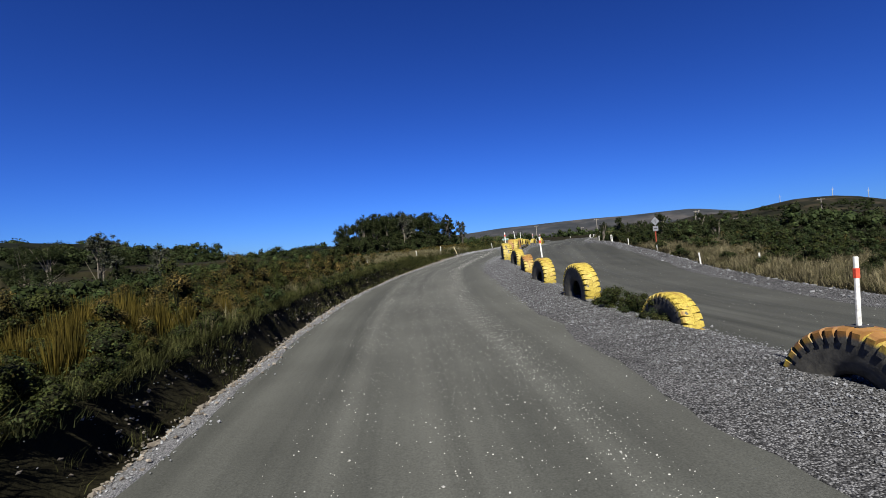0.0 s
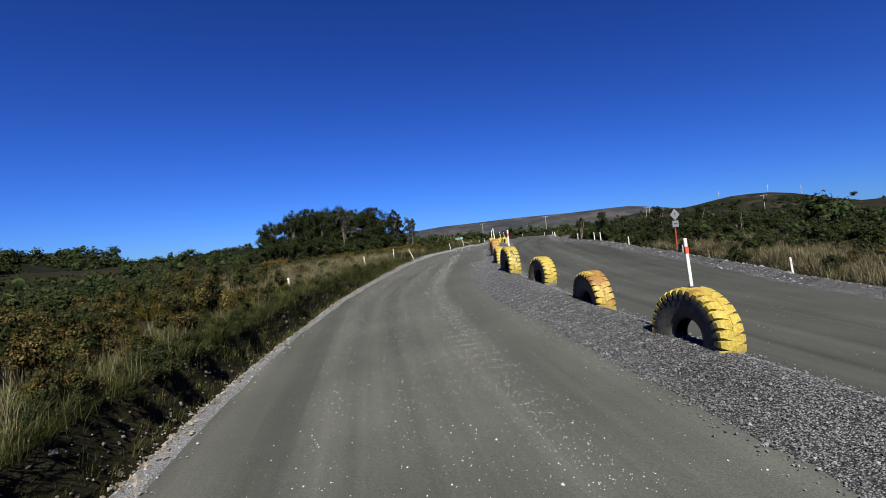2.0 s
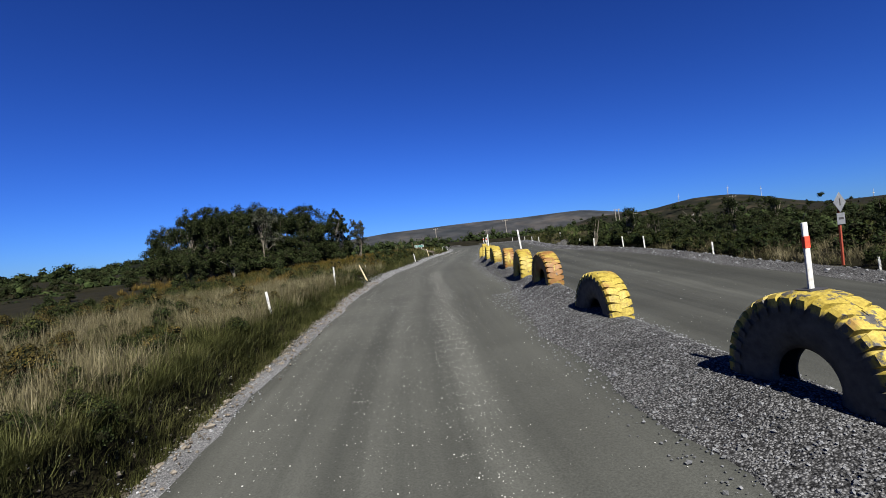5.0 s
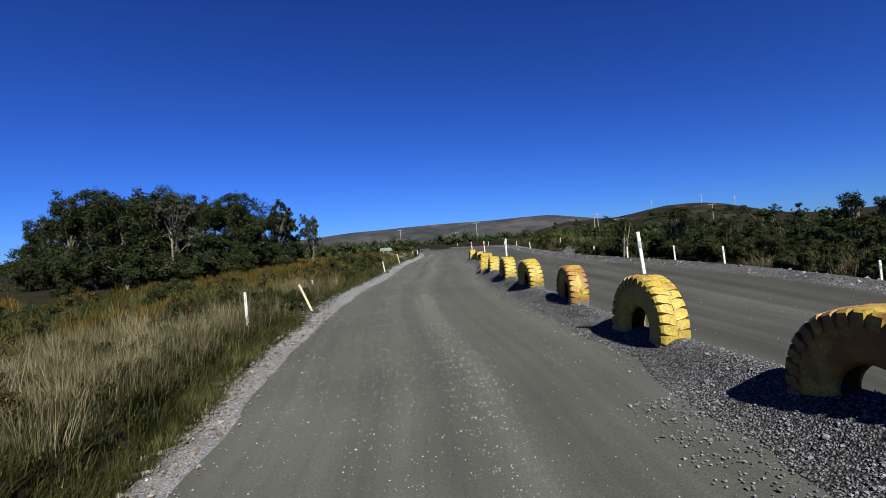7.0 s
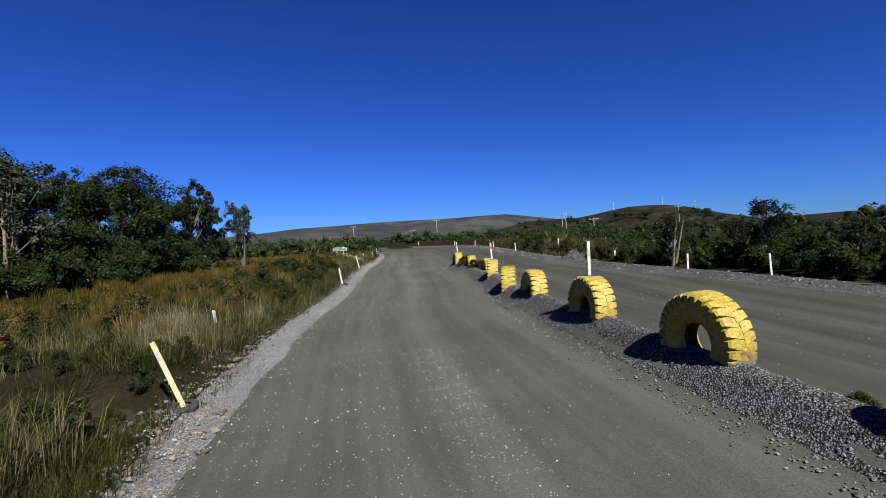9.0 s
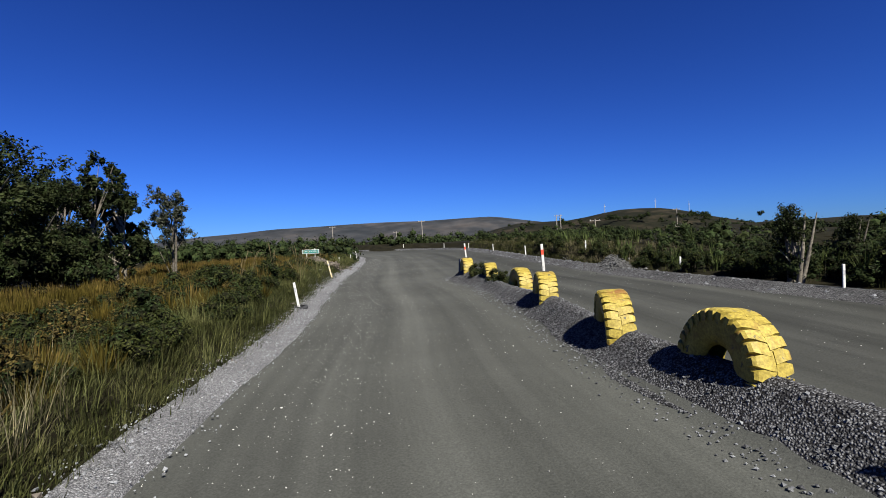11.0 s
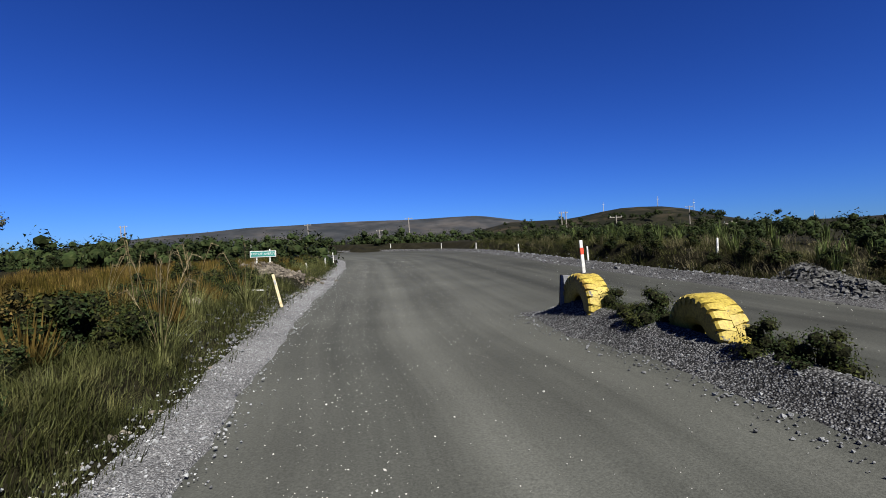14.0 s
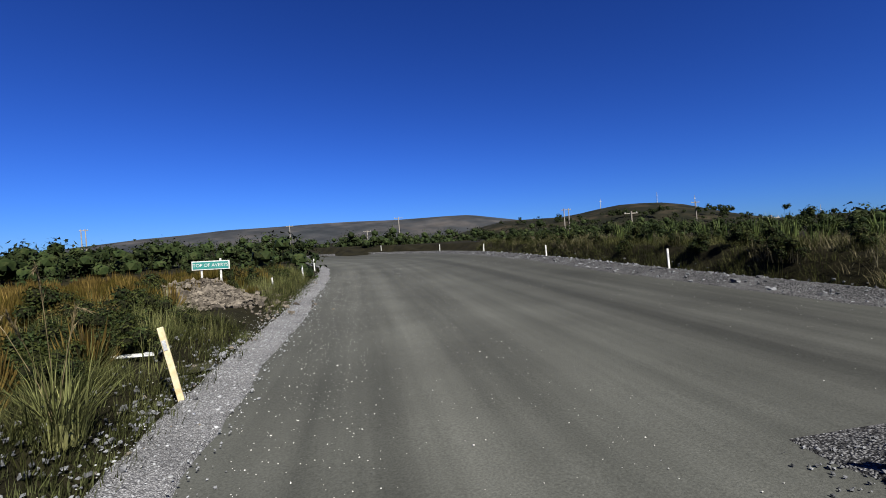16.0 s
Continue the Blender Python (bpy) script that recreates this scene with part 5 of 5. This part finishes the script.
for x, y, s, n, seed in ((9.4, 80.9, 0.82, 7, 1), (9.9, 84.2, 0.85, 5, 2), (11.2, 86.1, 0.95, 4, 3), (6.6, 75.6, 0.7, 4, 4), (8.8, 85.0, 0.8, 4, 5), (8.0, 87.5, 0.8, 4, 7)):
    toetoe(x, y, s, n, seed)

# tree bases filled with undergrowth
for _ in range(44):
    u = rst.uniform(0, 1)
    x, y = np.interp(u, (0, 0.35, 0.7, 1), (-22, -9, -3, 1.5)) + rst.normal(0, 1), np.interp(u, (0, 0.35, 0.7, 1), (95, 77.5, 82, 87)) + rst.normal(0, 1.2)
    shrub("tall", x, y, rst.uniform(0.75, 1.15), rst.uniform(1.0, 1.35), rst)

for x, y, top, twin in [(57.54, 174.49, 10.28, 0), (79.86, 146.42, 9.65, 1), (67.7, 122.5, 7.21, 0), (-0.82, 199.15, 10.2, 1), (40.35, 201.63, 10.3, 0), (114.84, 141.75, 10.8, 0), (66.75, 104.89, 5.36, 0), (56.75, 191.35, 8.11, 0)]:
    power_pole(x, y, top, 1, bool(twin), "twin grey timber power pole with a crossarm" if twin else "grey timber power pole with a crossarm")

# grey board at the end of the row of tyres
px, py = 17.22, 80.56
o = new("end_board")
o.matrix_world = pose(px, py, gz(px, py) - 0.1, 0, 3, -32)
tagged(o, "weathered grey timber board standing beside the last tyre", "board")
bm = bmesh.new()
box(bm, 0.24, 0.03, 0.75, (0, 0, 0), 0.006)
part("panel", bm, M_SIGN, o)
bm = bmesh.new()
box(bm, 0.06, 0.06, 0.86, (-0.1, 0.046, -0.1), 0.006)
part("stake", bm, M_TWIG, o)

# fallen board on the verge
o = new("fallen_board")
bm = bmesh.new()
box(bm, 0.55, 0.11, 0.03, (0, 0, 0), 0.006)
part("board", bm, M_WHITE, o)
bm = bmesh.new()
box(bm, 0.1, 0.112, 0.006, (0.2, 0, 0.032), 0.001)
part("reflector", bm, M_STEEL, o, "dull grey reflector")
o.matrix_world = pose(11.74, 88.6, gz(11.74, 88.6) + 0.06, 6, 5, 8)
tagged(o, "white marker board fallen flat on the verge", "board")

# muddy pools beside the shoulder
M_POOL = mat("muddy_water", [(0.02, 0.02, 0.012), (0.034, 0.033, 0.02)], 3.0, 0.12, 0.05, 6, spec=0.5)
for x, y, a, b, z in ((POOL[0], POOL[1], 1.25, 1.15, POOL[2]), (12.55, 89.0, 0.5, 0.35, gz(12.55, 89.0) + 0.03)):
    bm = bmesh.new()
    rsw = np.random.RandomState(int(y))
    ring = [bm.verts.new((a * (1 + 0.15 * rsw.normal()) * math.cos(t), b * (1 + 0.15 * rsw.normal()) * math.sin(t), 0)) for t in np.linspace(0, 2 * math.pi, 18, endpoint=False)]
    bm.faces.new(ring)
    o = new("puddle", mesh_of("puddle", bm, M_POOL))
    o.matrix_world = pose(x, y, z, 0, 0, 20)
    tagged(o, "small dark muddy puddle beside the shoulder", "puddle", "puddles", kind="structure")

# crests of the hills and feet of the masts: x, y, z
HILL_MAST = [(90.0, 218.0, 5.0), (109.6, 204.4, 10.3), (118.0, 197.3, 10.5), (124.5, 191.1, 10.5), (130.5, 184.7, 12.2), (135.9, 178.3, 13.4), (141.6, 170.6, 13.3), (145.0, 165.5, 12.5), (148.8, 159.3, 10.5), (152.2, 153.2, 8.6), (155.1, 147.3, 7.2), (157.7, 141.6, 5.7), (159.0, 138.3, 5.0), (161.0, 132.9, 4.8), (163.9, 124.1, 4.1), (168.0, 105.0, 3.6), (168.0, 70.0, 3.5), (160.0, 20.0, 3.0)]
HILL_RANGE = [(-60.0, 330.0, 3.0), (-30.0, 333.0, 8.0), (5.1, 334.9, 12.1), (20.9, 334.9, 13.2), (40.3, 333.5, 15.2), (60.9, 330.3, 16.0), (82.5, 325.1, 17.0), (98.9, 319.8, 17.5), (120.9, 310.7, 17.5), (142.2, 299.3, 18.3), (155.1, 291.2, 18.5), (167.2, 282.5, 16.2), (178.6, 273.2, 13.9), (193.3, 259.5, 10.1), (215.0, 235.0, 4.0)]
HILL_LEFT = [(-133.9, 101.9, 12.5), (-126.0, 111.5, 11.6), (-115.6, 122.1, 10.8), (-110.6, 126.6, 10.9), (-107.0, 129.7, 9.8), (-99.9, 135.2, 10.7), (-95.6, 138.2, 8.5), (-89.7, 142.1, 7.1), (-80.7, 147.4, 4.9), (-74.4, 150.7, 3.2), (-66.0, 154.5, 3.4), (-54.4, 159.0, 4.1), (-43.6, 162.3, 6.2), (-36.3, 164.1, 5.0)]
MASTS = [(141.1, 169.6, 13.2, 3.2), (146.5, 161.2, 11.3, 3.4), (159.1, 135.4, 5.2, 4.3), (131.2, 182.4, 12.3, 3.4)]


# ---- hills behind ----
def hill(name, ridge, foot_z, front, back, material, label, seed):
    """A ridge with a front and a back slope, uneven; ridge: x, y, z of its crest."""
    r = dense3(np.array(ridge, float), 6.0)
    eye = np.array((12.0, 70.0))
    rows = []
    rs = np.random.RandomState(seed)
    n = 26
    for k, p in enumerate(r):
        d = p[:2] - eye
        d /= np.hypot(*d)
        line = []
        for j in range(-n, 9):
            u = j / n if j < 0 else j / 8
            q = p[:2] + d * (u * (front if j < 0 else back))
            t = abs(u)
            z = foot_z + (p[2] - foot_z) * (1 - t * t * (3 - 2 * t))
            line.append((q[0], q[1], z))
        rows.append(line)
    a = np.array(rows)
    rough = waves(a[..., 0].ravel() * 0.9, a[..., 1].ravel() * 0.9, seed).reshape(a.shape[:2])
    fade = np.r_[np.linspace(1, 0.15, n), 0.1, np.linspace(0.2, 1, 8)]
    a[..., 2] += rough * fade * (p[2] - foot_z) * 0.09
    h, w = a.shape[:2]
    faces = [(i * w + j, (i + 1) * w + j, (i + 1) * w + j + 1, i * w + j + 1) for i in range(h - 1) for j in range(w - 1)]
    o = new(name, pydata(name, a.reshape(-1, 3), faces, material, True))
    return tagged(o, label, "hill", kind="structure")


M_HEATH = mat("dark_heath", [(0.004, 0.005, 0.0028), (0.009, 0.009, 0.005), (0.03, 0.0235, 0.015)], 0.16, 0.95, 0.8, 1.4, fine=0.9)
# blue-grey of distance haze mixed into the tussock's own brown
M_RANGE = mat("haze_tinted_brown_tussock", [(0.0135, 0.0162, 0.019), (0.0238, 0.0253, 0.0277), (0.0459, 0.042, 0.0404)], 0.05, 0.95, 0.6, 0.3, fine=0.15)
M_FOREST = mat("far_bush", [(0.002, 0.0031, 0.0015), (0.0043, 0.0056, 0.0028), (0.0078, 0.0084, 0.0043)], 0.15, 0.95, 0.9, 0.7, fine=0.6)

hill("mast_hill", HILL_MAST, 1.0, 75, 60, M_HEATH, "dark heath-covered hill with a track and masts on top", 51)
hill("far_range", HILL_RANGE, 1.0, 90, 80, M_RANGE, "long far brown tussock range with painted blue haze", 52)
hill("bush_ridge", HILL_LEFT, -2.0, 60, 50, M_FOREST, "low dark bush-covered ridge", 53)

for nm, line, n, h0, h1, sd, words in (("ridge_bush", HILL_LEFT, 340, 2.6, 4.6, 74, "dark bush along the low ridge"), ("hill_scrub", HILL_MAST[8:], 130, 0.5, 1.1, 75, "dark scrub along the hill's shoulder")):
    belt(nm, n, [(x, y, z - (3.3 if nm == "ridge_bush" else 1.5)) for x, y, z in line], 3.0, h0, h1, sd, words, 0.15)

belt("slope_bush", 200, [(x, y, 0) for x, y in ((-13, 14), (-14.5, 24), (-16, 36), (-17, 50), (-25, 46), (-25, 32), (-23, 18))], 3.0, 0.7, 1.5, 78, "dark low bush on the slope below the bank", 0.1, True)
belt("far_lane_scrub", 300, [(*beside(y, e, True), 0) for y, e in ((8, 11), (20, 12), (35, 12), (50, 10), (62, 8), (72, 7.5), (82, 8), (92, 9), (104, 9), (116, 9))], 2.6, 0.7, 1.35, 79, "dark low scrub beside the far lane", 0.085, True)
belt("ridge_face_bush", 420, [(x * 0.86 + 1.2, y * 0.86 + 9.0, -2.0 + (z + 2.0) * 0.6 - 1.0) for x, y, z in HILL_LEFT], 11.0, 2.4, 4.6, 76, "dark bush covering the face of the low ridge", 0.14)
belt("hill_face_scrub", 240, [(x * 0.87 + 1.6, y * 0.87 + 9.0, 1.0 + (z - 1.0) * 0.68 - 0.5) for x, y, z in HILL_MAST[2:13]], 9.0, 0.8, 2.2, 77, "dark scrub dotted over the hill's face", 0.13)

# masts on the hill
for x, y, z, h in MASTS:
    m = new("radio_mast")
    m.matrix_world = pose(x, y, z - 1.0)
    tagged(m, "thin steel radio mast on the hilltop", "mast", "radio masts")
    bm = bmesh.new()
    tube(bm, (0, 0, 0), (0, 0, h + 1.0), 0.14, 0.05, 6)
    part("mast_pole", bm, M_STEEL, m)
    bm = bmesh.new()
    box(bm, 0.9, 0.12, 0.12, (0, 0, h * 0.7 + 1.0))
    part("antenna_bar", bm, M_STEEL, m)


# ---- loose stones ----
def stones(name, pts, sizes, material, label, seed):
    """Many small uneven stones in one mesh: squashed octahedra with cut corners."""
    rs = np.random.RandomState(seed)
    base = np.array([(1, 0, 0), (-1, 0, 0), (0, 1, 0), (0, -1, 0), (0, 0, 1), (0, 0, -1)], float)
    tri = np.array([(0, 2, 4), (2, 1, 4), (1, 3, 4), (3, 0, 4), (2, 0, 5), (1, 2, 5), (3, 1, 5), (0, 3, 5)])
    n = len(pts)
    q = rs.normal(size=(n, 4))
    q /= np.linalg.norm(q, axis=1, keepdims=True)
    w, x, y, z = q.T
    rot = np.stack([np.stack([1 - 2 * (y * y + z * z), 2 * (x * y - z * w), 2 * (x * z + y * w)], -1), np.stack([2 * (x * y + z * w), 1 - 2 * (x * x + z * z), 2 * (y * z - x * w)], -1), np.stack([2 * (x * z - y * w), 2 * (y * z + x * w), 1 - 2 * (x * x + y * y)], -1)], 1)
    sc = rs.uniform(0.6, 1.25, (n, 6, 1)) * np.asarray(sizes)[:, None, None] * 0.5
    v = np.einsum("nij,nkj->nki", rot, base[None] * sc) * np.array([1, 1, 0.75]) + np.asarray(pts)[:, None, :]
    f = (tri[None] + 6 * np.arange(n)[:, None, None]).reshape(-1, 3)
    o = new(name, pydata(name, v.reshape(-1, 3), f.tolist(), material))
    return tagged(o, label, "stones", kind="stuff")


def road_points(n, y0, y1, d0, d1, seed, power=1.0, left=False, right=False):
    """Places on the roadway: offsets from the median, or from one edge."""
    rs = np.random.RandomState(seed)
    k = np.searchsorted(STA, rs.uniform(S_AT(y0), S_AT(y1), n))
    d = rs.uniform(d0, d1, n) if power == 1 else d0 + (d1 - d0) * rs.beta(power, power, n)
    d = np.where(left, -WL[k] - d, np.where(right, WR[k] + d, d))
    p = ML[k] + NOR[k] * d[:, None] + rs.normal(0, 0.15, (n, 2))
    z = ground_level(p[:, 0], p[:, 1])
    return np.stack([p[:, 0], p[:, 1], z + 0.006], 1)


rss = np.random.RandomState(61)
M_DARK_STONE = mat("dark_grey_stone", [(0.03, 0.03, 0.03), (0.085, 0.085, 0.083)], 9.0, 0.9, 0.4, 60, random_tint=0.5, island=True)
M_PALE_GREY = mat("pale_grey_stone", [(0.1, 0.104, 0.11), (0.22, 0.225, 0.228)], 9.0, 0.85, 0.4, 60, random_tint=0.5, island=True)
P = np.concatenate([road_points(26000, -2, 46, -1.85, 1.0, 201, 1.2), road_points(15000, 42, 81.4, -1.05, 1.0, 205, 1.2)])
P[:, 2] += 0.012
stones("median_stones", P, rss.gamma(3, 0.0075, len(P)) + 0.013, M_STONE, "loose crushed grey stones on the windrow", 301)
P = np.concatenate([road_points(6500, 0, 58, -0.05, 0.85, 202, left=True), road_points(10000, 54, 104, 0.1, 1.1, 206, left=True)])
P[:, 2] += 0.012
stones("shoulder_stones", P, rss.gamma(3, 0.0065, len(P)) + 0.009, M_PALE_GREY, "loose grey stones along the road's edge", 302)
P = np.concatenate([road_points(3600, 0, 58, 0.1, 0.85, 203, left=True), road_points(140, 58, 104, 0.7, 1.4, 207, left=True)])
P[:, 2] += 0.02
stones("brown_shoulder_stones", P, rss.gamma(2.5, 0.02, len(P)) + 0.015, M_BROWN, "brown and pale broken stones on the verge", 303)
P = road_points(2600, 8, 118, -0.2, 1.5, 204, right=True)
P[:, 2] += 0.02
stones("far_shoulder_stones", P, rss.gamma(3, 0.03, len(P)) + 0.03, M_STONE, "grey stones along the far lane's edge", 304)
# pale pebbles strewn over the lanes, thickest along the tracks' edges
tracks = [road_points(2600, 0, 110, c - 0.5, c + 0.5, 210 + i, 2.0) for i, c in enumerate((-7.0, -5.6, -4.9))] + [road_points(6500, 0, 60, -4.4, -3.2, 214, 2.5)]
P = np.concatenate(tracks + [road_points(6500, 0, 110, -8, -1.4, 220), road_points(3000, 5, 110, 1.4, 9, 221)])
stones("road_pebbles", P, rss.gamma(2.0, 0.0042, len(P)) + 0.006, M_PALE, "small pale pebbles strewn over the lanes", 305)


def boulder(x, y, s, material, label, seed, flat=0.8, sink=0.25):
    rs = np.random.RandomState(seed)
    bm = bmesh.new()
    bmesh.ops.create_icosphere(bm, subdivisions=2, radius=s)
    for v in bm.verts:
        d = v.co.normalized()
        v.co *= 1 + 0.22 * noise.noise(d * 1.3 + Vector((seed * 3.1, 0, 0))) + 0.1 * noise.noise(d * 4 + Vector((0, seed, 0)))
        v.co.z *= flat
    o = new("boulder", mesh_of("boulder", bm, material))
    o.matrix_world = pose(x, y, gz(x, y) + s * flat * (1 - sink) * 0.5, rs.uniform(-15, 15), rs.uniform(-15, 15), rs.uniform(0, 360))
    return tagged(o, label, "rock", "rocks on the verge")


boulder(10.0, 85.7, 0.17, M_BROWN, "pale brown rock lying on the verge", 1, 1.2)
boulder(9.7, 84.9, 0.14, M_RUST, "rust-red rock lying on the verge", 2, 0.9)
boulder(26.3, 79.2, 0.36, M_BROWN, "brown rock lying on a gravel heap beside the far lane", 3)

rsk = np.random.RandomState(77)
M_RUBBLE = mat("grey_brown_rubble", [(0.04, 0.034, 0.027), (0.115, 0.1, 0.08)], 6.0, 0.9, 0.6, 30, random_tint=0.5, island=True)
P = []
for _ in range(900):
    x, y = 13.2 + rsk.normal(0, 1.3), 98.0 + rsk.normal(0, 1.6)
    P.append((x, y, gz(x, y) + max(0.0, 0.4 * math.exp(-((x - 13.0) / 1.3) ** 2 - ((y - 98.6) / 1.5) ** 2) + rsk.normal(0, 0.06))))
stones("cut_bank_rubble", np.array(P), rsk.gamma(3, 0.05, len(P)) + 0.05, M_RUBBLE, "heap of broken brown rock beside the sign", 306)
# heap of dumped gravel beside the far lane
P = []
for _ in range(1500):
    u, v = rsk.uniform(-1, 1), rsk.normal(0, 0.4)
    x, y = 26.4 + 0.55 * u * 2.1 + v * 0.9, 79.2 + 0.83 * u * 2.1 - v * 0.42
    P.append((x, y, gz(x, y) + 0.42 * math.exp(-((v / 0.5) ** 2)) * (1 - u**4) * rsk.uniform(0.75, 1.0)))
stones("gravel_heap", np.array(P), rsk.gamma(3, 0.03, len(P)) + 0.04, M_DARK_STONE, "low heap of dumped grey gravel beside the far lane", 307)
# broken rock sliding down the cut below the sign
P = []
for _ in range(1100):
    u, v = rsk.uniform(0, 1), rsk.normal(0, 0.45)
    x, y = 13.43 + v * 1.2 + 0.3 * u, 95.91 - 2.2 + 4.4 * u + v * 0.3
    P.append((x, y, gz(x, y) + 0.02 + 0.55 * u * math.exp(-((v / 0.6) ** 2)) * rsk.uniform(0.6, 1.0)))
stones("cut_slope_rubble", np.array(P), rsk.gamma(3, 0.035, len(P)) + 0.03, M_RUBBLE, "broken brown rock spilling down the cut bank", 308)

# rough pale stones thrown up beside the shoulder
P = np.concatenate([road_points(420, 79, 88, 0.9, 1.7, 231, left=True), road_points(200, 57, 62, 0.7, 1.6, 232, left=True)])
P[:, 2] += 0.03
stones("thrown_up_stones", P, rsk.gamma(3, 0.016, len(P)) + 0.018, M_STONE, "rough pale stones heaped beside the gravel shoulder", 309)
